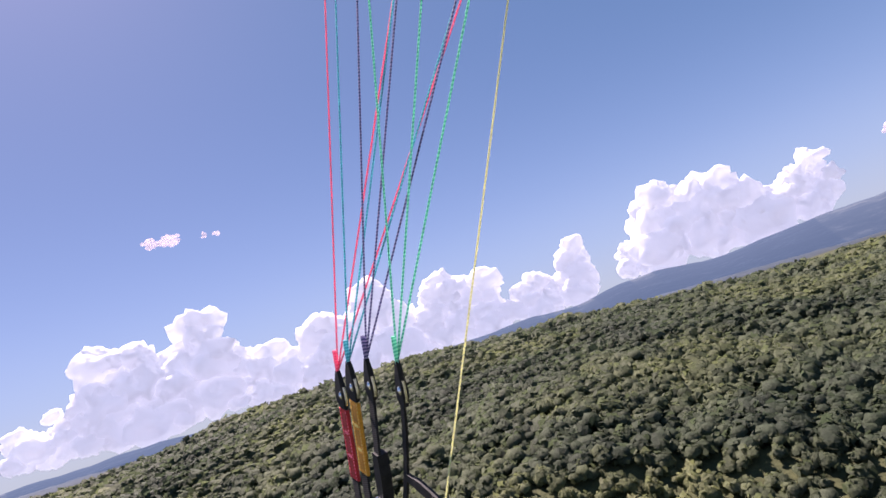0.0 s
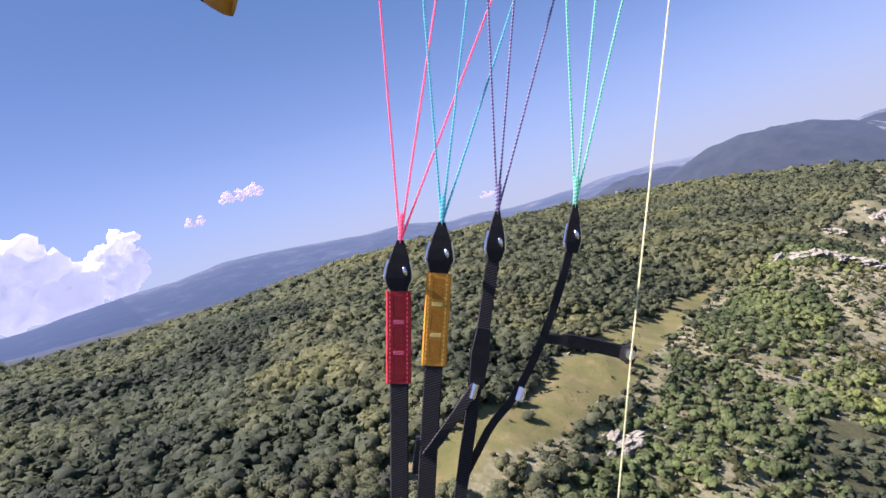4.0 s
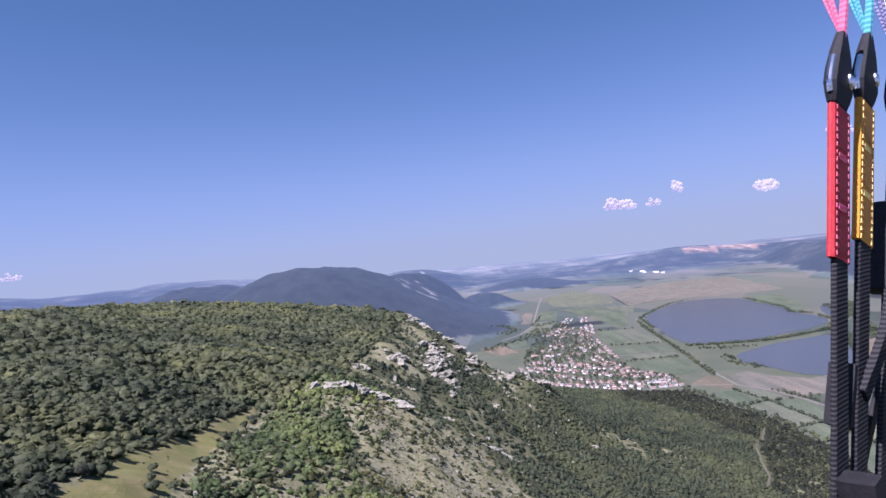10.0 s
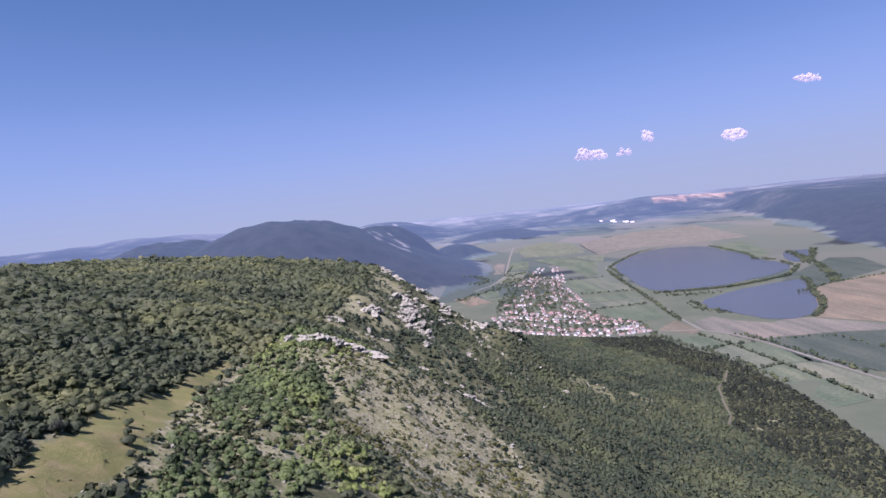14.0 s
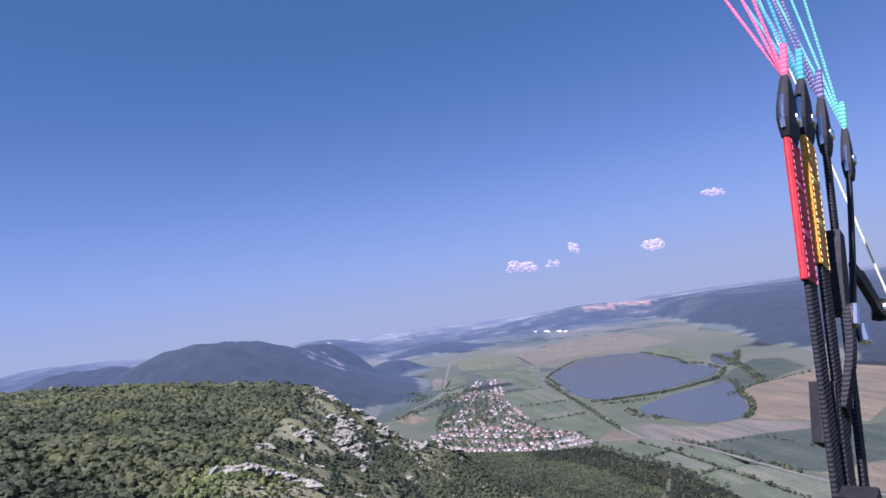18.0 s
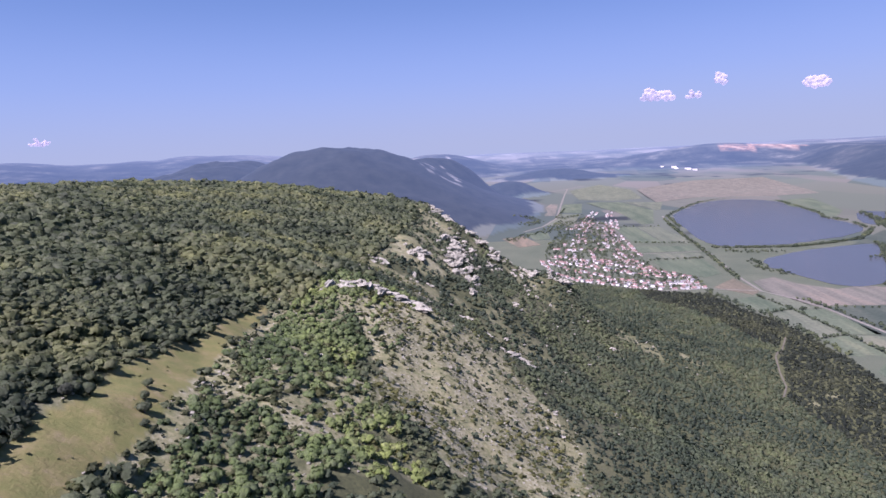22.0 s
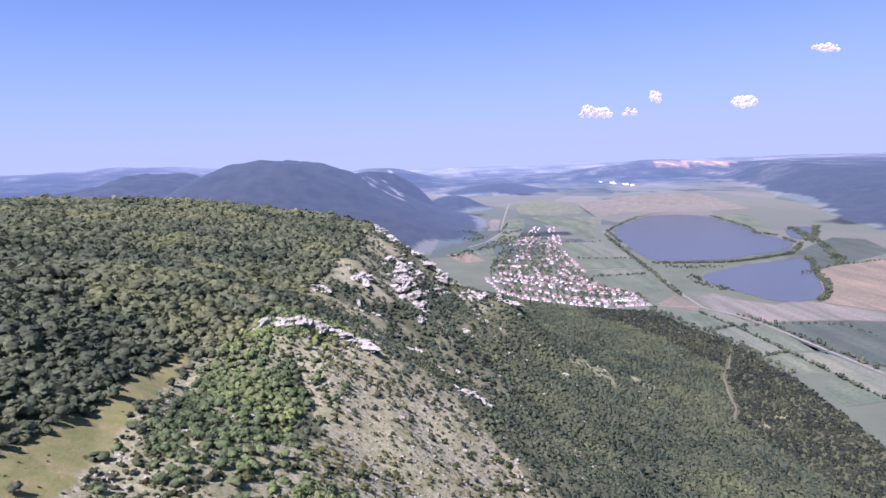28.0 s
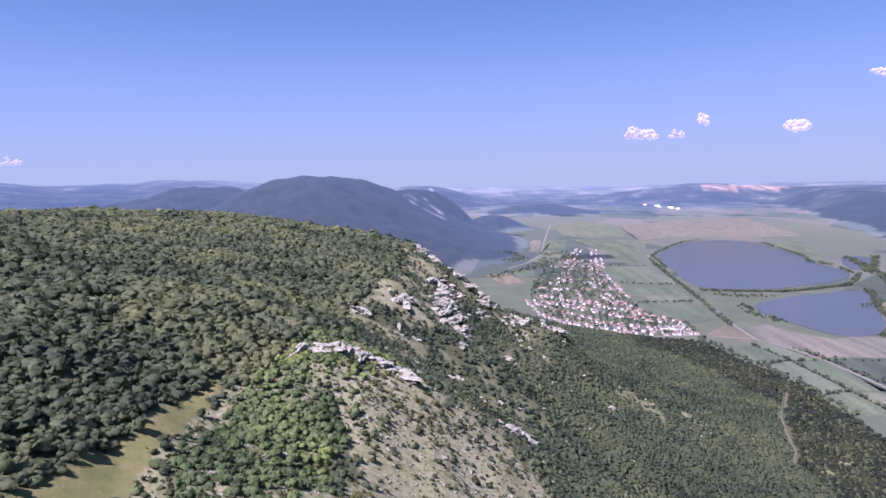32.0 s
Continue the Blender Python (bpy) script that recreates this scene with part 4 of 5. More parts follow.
# ---- village ----
FAR_WORKS = ((1830, 8700), (1990, 6400))
VILLAGE = [(150, 1900), (190, 2200), (282, 2577), (400, 2900), (450, 2880), (470, 2514), (425, 2014), (434, 1714), (500, 1590), (482, 1490), (390, 1480), (276, 1556), (165, 1690)]
M_WALLS = [two_tone("plaster", (0.58, 0.55, 0.53), (0.76, 0.73, 0.71), 0.3), two_tone("cream_plaster", (0.46, 0.42, 0.37), (0.58, 0.54, 0.48), 0.3)]
M_ROOFS = [two_tone("red_tiles", (0.172, 0.112, 0.098), (0.255, 0.172, 0.152), 0.5), two_tone("brown_tiles", (0.125, 0.086, 0.074), (0.185, 0.130, 0.114), 0.5), two_tone("grey_roofing", (0.13, 0.125, 0.12), (0.20, 0.195, 0.19), 0.5)]


def box(bm, x0, y0, z0, x1, y1, z1):
    v = [bm.verts.new(c) for c in ((x0, y0, z0), (x1, y0, z0), (x1, y1, z0), (x0, y1, z0), (x0, y0, z1), (x1, y0, z1), (x1, y1, z1), (x0, y1, z1))]
    for f in ((3, 2, 1, 0), (4, 5, 6, 7), (0, 1, 5, 4), (1, 2, 6, 5), (2, 3, 7, 6), (3, 0, 4, 7)):
        bm.faces.new([v[i] for i in f])


def house(long, wide, tall, pitch, wall, roof, label):
    ob = thing("house", Matrix(), label, "house", "village houses")
    bm = bmesh.new()
    a, b = long / 2, wide / 2
    base = [bm.verts.new(c) for c in ((-a, -b, 0), (a, -b, 0), (a, b, 0), (-a, b, 0))]
    top = [bm.verts.new(c) for c in ((-a, -b, tall), (a, -b, tall), (a, b, tall), (-a, b, tall))]
    g0, g1 = bm.verts.new((-a, 0, tall + pitch)), bm.verts.new((a, 0, tall + pitch))
    bm.faces.new((base[0], base[1], top[1], top[0]))
    bm.faces.new((base[2], base[3], top[3], top[2]))
    bm.faces.new((base[1], base[2], top[2], g1, top[1]))
    bm.faces.new((base[3], base[0], top[0], g0, top[3]))
    part("wall", bm, wall, ob)
    bm = bmesh.new()
    e, o, k = 0.5, 0.5, pitch / b
    for s in (-1, 1):
        lower = [(-a - o, s * (b + e), tall - e * k + 0.1), (a + o, s * (b + e), tall - e * k + 0.1)]
        upper = [(a + o, 0, tall + pitch + 0.1), (-a - o, 0, tall + pitch + 0.1)]
        q = [bm.verts.new(c) for c in lower + upper]
        q2 = [bm.verts.new((c[0], c[1], c[2] + 0.28)) for c in lower + upper]
        if s > 0:
            q, q2 = q[::-1], q2[::-1]
        bm.faces.new(q2)
        bm.faces.new(q[::-1])
        for i in range(4):
            bm.faces.new((q[i], q[(i + 1) % 4], q2[(i + 1) % 4], q2[i]))
    roof_ob = part("roof", bm, roof, ob)
    bm = bmesh.new()
    box(bm, a * 0.4, 0.4, tall + pitch * 0.5, a * 0.4 + 0.8, 1.2, tall + pitch + 1.1)
    part("chimney", bm, roof, roof_ob)
    return ob


MODELS = [
    house(9.1, 6.5, 2.7, 2.6, M_WALLS[0], M_ROOFS[0], "white plastered village house with a red tiled roof"),
    house(7.6, 6.8, 4.3, 2.1, M_WALLS[0], M_ROOFS[1], "two-storey white village house with a brown roof"),
    house(11.4, 6.1, 2.6, 2.4, M_WALLS[1], M_ROOFS[0], "long cream village house with a red tiled roof"),
    house(8.4, 7.6, 4.6, 1.1, M_WALLS[0], M_ROOFS[2], "two-storey white village house with a low grey roof"),
    house(10.6, 8.4, 4.9, 0.9, M_WALLS[0], M_ROOFS[2], "pale flat-gabled building in the village"),
    house(6.8, 5.3, 2.3, 2.0, M_WALLS[1], M_ROOFS[1], "small cream village house with a brown roof"),
]
rng_v = random.Random(11)
STREETS = (
    ((150, 1890), (168, 1715), (214, 1618), (276, 1566), (334, 1526), (390, 1492), (480, 1500)),
    ((175, 1850), (240, 1690), (310, 1590), (386, 1545), (480, 1545)),
    ((190, 1880), (300, 1735), (400, 1640), (470, 1600)),
    ((400, 1700), (452, 1640), (485, 1570)),
    ((361, 2591), (440, 2880), (500, 3120)), ((524, 2800), (479, 2552), (450, 2300)),
    ((431, 1641), (383, 1779), (375, 2017), (427, 2389), (500, 2750), (560, 3080)),
    ((180, 1950), (290, 1865), (420, 1800)),
    ((220, 1800), (240, 2000), (260, 2200)),
    ((200, 2100), (300, 2045), (425, 2050)),
    ((240, 1900), (330, 1800), (430, 1720)),
    ((270, 2290), (340, 2240), (420, 2260)),
    ((300, 2160), (330, 2400), (390, 2650)),
    ((330, 2560), (430, 2520), (480, 2540)),
    ((380, 2700), (470, 2690)), ((289, 2514), (350, 2640), (433, 2980)),
    ((262, 1770), (285, 1900), (300, 2030)),
    ((425, 1890), (432, 2100), (455, 2350)),
    ((360, 2080), (365, 2200)),
)
placed, homes = [], []
for street in STREETS:
    for (ax, ay), (bx, by) in zip(street, street[1:]):
        d = Vector((bx - ax, by - ay))
        k = 6.0
        while k < d.length:
            at, n = Vector((ax, ay)) + d.normalized() * k, Vector((-d.y, d.x)).normalized()
            for side in (-1, 1):
                p = at + n * side * rng_v.choice((8.5, 10, 11.5, 13)) + Vector((rng_v.uniform(-3, 3), rng_v.uniform(-3, 3)))
                green = float(fbm(np.array([p.x]), np.array([p.y]), 95, 58, 2)[0]) > 0.06 and p.y > 1640 and side > 0
                if len(placed) >= 1000 or green or rng_v.random() < 0.22 + 0.5 * min(1.0, max(0.0, (p.y - 1950) / 700)) or any((p.x - u) ** 2 + (p.y - v) ** 2 < 9.2**2 for u, v in placed):
                    continue
                placed.append((p.x, p.y))
                homes.append((p.x, p.y, math.degrees(math.atan2(d.y, d.x)) + rng_v.choice((0, 0, 90)) + rng_v.uniform(-5, 5), rng_v.choices(MODELS, (4, 4, 6, 5, 4, 1) if p.y < 1580 else (5, 4, 5, 2, 1, 3))[0]))
            k += rng_v.uniform(9.0, 13.5)
homes.sort(key=lambda h: math.hypot(h[0], h[1]))
for x, y, turn, model in homes[:300]:
    copy_thing(model, pose(x, y, float(height(x, y)) - 0.1, 0, 0, turn))
far_homes = bmesh.new()
slots = []
for x, y, turn, model in homes[300:]:
    m = pose(x, y, float(height(x, y)) - 0.1, 0, 0, turn)
    for o in model.children_recursive:
        first = len(far_homes.faces)
        far_homes.from_mesh(o.data)
        far_homes.verts.ensure_lookup_table()
        for v in far_homes.verts[-len(o.data.vertices):]:
            v.co = m @ v.co
        slots += [o.data.materials[0]] * len(o.data.polygons)
me = bpy.data.meshes.new("far_houses")
far_homes.to_mesh(me)
far_homes.free()
used = M_WALLS + M_ROOFS
for m in used:
    me.materials.append(m)
for p, m in zip(me.polygons, slots):
    p.material_index = used.index(m)
tagged(new("far_houses", me), "far end of the village with white walls and red roofs", "houses", kind="stuff")
for model in MODELS:
    for o in [*model.children_recursive, model]:
        bpy.data.objects.remove(o)

# garden trees and hedges of the valley
rng = np.random.default_rng(23)
pts = np.column_stack([rng.uniform(140, 520, 2600), rng.uniform(1480, 2950, 2600)])
pts = pts[inside(pts[:, 0], pts[:, 1], VILLAGE)]
rows = [pts]
for line, gap, width in (
    ([(705, 2600), (664, 2266), (632, 1960), (602, 1721), (585, 1560)], 7, 12),
    ([(630, 1368), (653, 1283), (662, 1183), (670, 1097), (679, 1010)], 10, 8),
    ([(676, 2010), (790, 1985), (900, 1972), (1010, 2008), (1140, 2066), (1265, 2225)], 2.6, 15),
    ([(690, 1950), (760, 1900), (830, 1905)], 6, 40),
    ([(1145, 1990), (1114, 1900), (1045, 1775), (972, 1610), (912, 1510), (850, 1448)], 4, 18),
    ([(1295, 2590), (1320, 2480)], 5, 34),
    ([(1312, 2420), (1280, 2250)], 7, 20),
    ([(662, 2250), (695, 2560), (730, 2760)], 9, 12),
    ([(538, 1010), (536, 1130), (524, 1215), (498, 1300)], 8, 12),
    ([(580, 1286), (522, 1262)], 10, 4),
    ([(584, 1280), (634, 1280)], 14, 4),
    ([(592, 1116), (540, 1096)], 10, 4),
    ([(558, 1400), (581, 1282), (592, 1116), (605, 890)], 13, 3),
    ([(180, 2450), (260, 2600), (330, 2800)], 4, 70),
    ([(60, 2300), (140, 2450)], 5, 60),
    ([(300, 2900), (420, 3000)], 5, 60),
    ([(470, 2160), (640, 2110)], 12, 10),
    ([(440, 1840), (600, 1845)], 11, 10),
    ([(480, 2560), (645, 2520)], 14, 10),
    ([(640, 1295), (780, 1262), (806, 1120)], 22, 8),
    ([(1500, 2700), (1330, 2200), (1170, 1850)], 4, 34),
    ([(712, 2477), (760, 2835), (885, 3070), (1050, 3335), (1196, 3445), (1330, 3425)], 9, 14),
    ([(1408, 3262), (1384, 3011), (1356, 2777), (1300, 2590)], 9, 16),
    ([(700, 1790), (690, 1690), (712, 1590)], 5, 34),
    ([(1340, 2310), (1490, 2505), (1615, 2710)], 4, 26),
    ([(478, 1470), (482, 1400), (500, 1310)], 8, 16),
    ([(1000, 1760), (1140, 1845), (1380, 1910)], 14, 10),
    ([(296, 2931), (386, 3350)], 16, 10),
    ([(130, 2700), (200, 2800), (180, 2950), (120, 2900)], 5, 60),
):
    for (ax, ay), (bx, by) in zip(line, line[1:]):
        n = max(2, int(1.5 * math.hypot(bx - ax, by - ay) / gap))
        k = (np.arange(n) + rng.uniform(0, 1, n)) / n
        rows.append(np.column_stack([ax + (bx - ax) * k + rng.uniform(-0.5, 0.5, n) * width, ay + (by - ay) * k + rng.uniform(-0.5, 0.5, n) * width]))
pts = np.concatenate(rows)
w = rng.uniform(2.2, 5.2, len(pts))
scatter("valley_trees", np.column_stack([pts, height(pts[:, 0], pts[:, 1])]), DOT, np.column_stack([w, w * rng.uniform(0.8, 1.2, len(pts))]), M_FOREST_DIM, "rows of dark trees along roads, dams and gardens", "trees", 6)

# far works and sheds at the edge of the plain
bm = bmesh.new()
shed = random.Random(5)
for k in range(34):
    x, y = (shed.gauss(FAR_WORKS[0][0], 140), shed.gauss(FAR_WORKS[0][1], 160)) if k < 16 else [a + (b - a) * (k - 16) / 17 + shed.uniform(-40, 40) for a, b in zip(FAR_WORKS[0], FAR_WORKS[1])]
    c = laid(x, y, 0)
    s = shed.uniform(8, 17)
    box(bm, c.x - s, c.y - 8, c.z, c.x + s, c.y + 8, c.z + shed.uniform(5, 11))
tagged(part("far_sheds", bm, M_WALLS[0]), "pale sheds of a distant works", "sheds", kind="stuff")

# ---- clouds ----
M_CLOUD = mat("cloud", (0.82, 0.82, 0.83), 1.0)
# A faint added glow pales the clouds' shaded sides; clouds emit no light.
M_CLOUD.node_tree.nodes["Principled BSDF"].inputs["Emission Color"].default_value = (0.82, 0.85, 1.0, 1)
M_CLOUD.node_tree.nodes["Principled BSDF"].inputs["Emission Strength"].default_value = 0.15
g_ = Graph(M_CLOUD)
g_.bump(g_.noise(0.012, 5, 0.7), 0.45, 30.0)
thin = g_.node("ShaderNodeBsdfTranslucent", Color=(0.86, 0.86, 0.87, 1))
both = g_.node("ShaderNodeMixShader", Fac=0.45)
g_.link(g_.b.outputs["BSDF"], both.inputs[1])
g_.link(thin.outputs["BSDF"], both.inputs[2])
g_.link(both.outputs["Shader"], g_.t.nodes["Material Output"].inputs["Surface"])
M_WISP = M_CLOUD.copy()
M_WISP.name = "thin_cloud"
g_ = Graph(M_WISP)
g_.b.inputs["Base Color"].default_value = (0.62, 0.54, 0.60, 1)
g_.t.nodes["Translucent BSDF"].inputs["Color"].default_value = (0.62, 0.54, 0.60, 1)
g_.b.inputs["Emission Color"].default_value = (0.80, 0.78, 0.95, 1)
lit = g_.t.nodes["Mix Shader"].outputs["Shader"]
veil_of = g_.node("ShaderNodeMixShader", Fac=0.52)
g_.link(g_.node("ShaderNodeBsdfTransparent").outputs["BSDF"], veil_of.inputs[2])
g_.link(lit, veil_of.inputs[1])
g_.link(veil_of.outputs["Shader"], g_.t.nodes["Material Output"].inputs["Surface"])


def cloud(az, el, width, tall, puffs, seed, label="white cumulus cloud with a billowing top", material=M_CLOUD):
    """A heap of billows: az, el of its base, its width and height in degrees."""
    r = random.Random(seed)
    far = 4820.0
    bm = bmesh.new()
    w, h = far * math.radians(width), far * math.radians(tall)
    towers = [(r.uniform(-0.36, 0.36), r.uniform(0.5, 1.0)) for _ in range(max(2, puffs // 14))]
    heap = []
    for k in range(puffs):
        u, top = r.choice(towers)
        lift = r.random() ** 0.8 * top
        u += r.gauss(0, 0.10) * (1.15 - lift)
        s = (0.09 + 0.11 * r.random()) * max(h, 0.55 * math.sqrt(w * h)) * (1.2 - 0.5 * lift)
        m = Matrix.Translation((u * w, r.uniform(-0.12, 0.12) * w, s * 0.4 + lift * (h - s))) @ Matrix.Diagonal((s * r.uniform(1.0, 1.5), s, s * r.uniform(0.8, 1.0), 1))
        bmesh.ops.create_icosphere(bm, subdivisions=3, radius=1.0, matrix=m)
        heap.append(m.inverted())
    co = np.array([(*v.co, 1.0) for v in bm.verts])
    deep = np.zeros(len(co), bool)
    for m in heap:
        deep |= ((co @ np.array(m).T)[:, :3] ** 2).sum(1) < 0.36
    bm.verts.ensure_lookup_table()
    bmesh.ops.delete(bm, geom=[bm.verts[i] for i in np.nonzero(deep)[0]], context="VERTS")  # billows buried in their neighbours
    bm.normal_update()
    for v in bm.verts:
        v.co += v.normal * (0.085 * h * noise.fractal(v.co * (7.0 / h), 0.8, 2.1, 4) + 0.05 * h * abs(noise.noise(v.co * (26.0 / h))) + 0.022 * h * abs(noise.noise(v.co * (60.0 / h))))
    ob = part("cloud", bm, material, smooth=True)
    if material is M_WISP:
        union = ob.modifiers.new("union", "REMESH")
        union.mode, union.voxel_size, union.use_smooth_shade = "VOXEL", 0.04 * h, True
    base = heading(az) * far
    ob.matrix_world = Matrix.Translation((base.x, base.y, EYE + far * math.tan(radians(el)))) @ pose(0, 0, 0, 0, 0, -az)
    return tagged(ob, label, "cloud", "clouds")


for spec in (
    (-126, 1.2, 8, 8.6, 70, 1), (-121.5, 1.2, 4, 9.5, 40, 2), (-114, 1.2, 9, 5.6, 60, 3), (-108, 1.2, 8, 8.0, 90, 4), (-101, 1.0, 8, 6.8, 60, 5),
    (-96.5, 1.0, 5, 6.6, 50, 6), (-91, 1.0, 7, 5.2, 50, 7), (-86, 1.6, 4.5, 5.6, 45, 8), (-76, 2.2, 10, 7.6, 120, 9), (-69, 2.4, 8, 5.2, 70, 10), (-82, 2.0, 6, 3.6, 40, 11),
    (-131, 1.2, 8, 4.6, 45, 12),
):
    cloud(*spec)
for spec in (
    (-121.6, 16.0, 4.2, 1.0, 60, 21), (-117.6, 16.0, 1.6, 0.6, 30, 22), (-57.0, 7.4, 4.0, 1.2, 70, 23), (-61.0, 6.1, 2.4, 0.8, 40, 24), (-36, 1.7, 1.6, 0.6, 30, 25),
    (14.4, 2.9, 2.6, 1.2, 60, 26), (18.9, 3.9, 1.0, 1.1, 36, 27), (17.4, 3.0, 1.3, 0.7, 30, 30), (26.1, 3.1, 2.3, 1.2, 60, 28), (30.8, 6.7, 2.6, 0.8, 50, 29),
):
    cloud(*spec, "small thin fair-weather cloud", M_WISP)

# ---- paraglider: risers, lines and wing ----
KNOT = Vector((-0.039, 0.719, 341.986))
ROW, FACE = heading(50), heading(140)
RIG_UP = (heading(55) * 0.36 + Vector((0, 0, 1.0))).normalized()
ROW = (ROW - RIG_UP * ROW.dot(RIG_UP)).normalized()
FACE = ROW.cross(RIG_UP).normalized() * -1
if FACE.dot(heading(150)) < 0:
    FACE = -FACE


def rig(u, v, w=0.0):
    """A place on the rig: u along the row of risers, v up it, w towards the seat."""
    return KNOT + ROW * u + RIG_UP * (v + 0.20 * u) + FACE * w


def webbing(name, low, high, rows):
    m = mat(name, low, 0.85)
    g = Graph(m)
    wave = g.node("ShaderNodeTexWave", Scale=rows, Distortion=0.4)
    wave.bands_direction = "Z"
    g.link(g.place(), wave.inputs["Vector"])
    g.color(g.ramp(wave.outputs["Fac"], ((0.35, low), (0.65, high))))
    g.bump(wave.outputs["Fac"], 0.4, 0.001)
    return m


M_WEB = webbing("black_webbing", (0.008, 0.008, 0.009), (0.031, 0.031, 0.034), 112.0)
M_BLACK = two_tone("black_fabric", (0.006, 0.006, 0.007), (0.018, 0.018, 0.020), 90.0, 0.7, 0.3, 0.0005)
M_RED = two_tone("red_fabric", (0.38, 0.022, 0.025), (0.50, 0.040, 0.042), 60.0, 0.7, 0.3, 0.0005)
M_YELLOW = two_tone("yellow_fabric", (0.60, 0.25, 0.018), (0.72, 0.32, 0.030), 60.0, 0.7, 0.3, 0.0005)
M_STEEL = mat("steel", (0.75, 0.75, 0.76), 0.22, 1.0)


def cord_mat(name, low, high):
    m = mat(name, low, 0.6)
    g = Graph(m)
    wave = g.node("ShaderNodeTexWave", Scale=75.0, Distortion=2.5)
    wave.bands_direction = "Z"
    g.link(g.place(), wave.inputs["Vector"])
    col = g.ramp(wave.outputs["Fac"], ((0.4, low), (0.6, high)))
    g.color(col)
    thin = g.node("ShaderNodeBsdfTranslucent")  # the sheath glows with the sun behind it
    both = g.node("ShaderNodeMixShader", Fac=0.55)
    g.link(col, thin.inputs["Color"])
    g.link(g.b.outputs["BSDF"], both.inputs[1])
    g.link(thin.outputs["BSDF"], both.inputs[2])
    g.link(both.outputs["Shader"], g.t.nodes["Material Output"].inputs["Surface"])
    return m


M_PINK = cord_mat("pink_line", (0.88, 0.20, 0.34), (0.95, 0.34, 0.48))
M_TEAL = cord_mat("teal_line", (0.10, 0.46, 0.54), (0.24, 0.68, 0.76))
M_PURPLE = cord_mat("purple_line", (0.13, 0.13, 0.26), (0.46, 0.42, 0.60))
M_MINT = cord_mat("green_line", (0.14, 0.58, 0.44), (0.40, 0.84, 0.70))
M_CREAM = cord_mat("cream_line", (0.80, 0.80, 0.46), (0.90, 0.89, 0.64))


def band(bm, pts, width, thick, across=None, edge=0.25):
    """A flat strap with rounded edges along points."""
    rings = []
    for i, p in enumerate(pts):
        d = (pts[min(i + 1, len(pts) - 1)] - pts[max(i - 1, 0)]).normalized()
        side = (across or ROW)
        side = (side - d * side.dot(d)).normalized()
        out = d.cross(side)
        w = (width[i] if isinstance(width, (list, tuple)) else width) / 2
        t = (thick[i] if isinstance(thick, (list, tuple)) else thick) / 2
        ring = [p + side * a * w + out * b * t for a, b in ((-1, -edge), (-1 + 0.12, -1), (1 - 0.12, -1), (1, -edge), (1, edge), (1 - 0.12, 1), (-1 + 0.12, 1), (-1, edge))]
        rings.append([bm.verts.new(c) for c in ring])
    for a, b in zip(rings, rings[1:]):
        for k in range(8):
            bm.faces.new((a[k], a[(k + 1) % 8], b[(k + 1) % 8], b[k]))
    bm.faces.new(rings[0][::-1])
    bm.faces.new(rings[-1])


def tube(bm, pts, radius, sides=6):
    rings = []
    for i, p in enumerate(pts):
        d = (pts[min(i + 1, len(pts) - 1)] - pts[max(i - 1, 0)]).normalized()
        a = d.orthogonal().normalized()
        b = d.cross(a)
        rings.append([bm.verts.new(p + (a * math.cos(2 * math.pi * k / sides) + b * math.sin(2 * math.pi * k / sides)) * radius) for k in range(sides)])
    for a, b in zip(rings, rings[1:]):
        for k in range(sides):
            bm.faces.new((a[k], a[(k + 1) % sides], b[(k + 1) % sides], b[k]))
    bm.faces.new(rings[0][::-1])
    bm.faces.new(rings[-1])


def along(*pts, steps=6):
    """A soft curve through a few places."""
    out = []
    for i in range(len(pts) - 1):
        a, b = pts[i], pts[i + 1]
        ta = (pts[i + 1] - pts[max(i - 1, 0)]) * 0.5
        tb = (pts[min(i + 2, len(pts) - 1)] - pts[i]) * 0.5
        for k in range(steps):
            s = k / steps
            out.append(a * (2 * s**3 - 3 * s**2 + 1) + ta * (s**3 - 2 * s**2 + s) + b * (3 * s**2 - 2 * s**3) + tb * (s**3 - s**2))
    out.append(pts[-1])
    return out


glider = thing("paraglider", Matrix(), "paraglider risers and lines with a black and yellow wing", "paraglider")
SEAT = (0.035, -0.62)


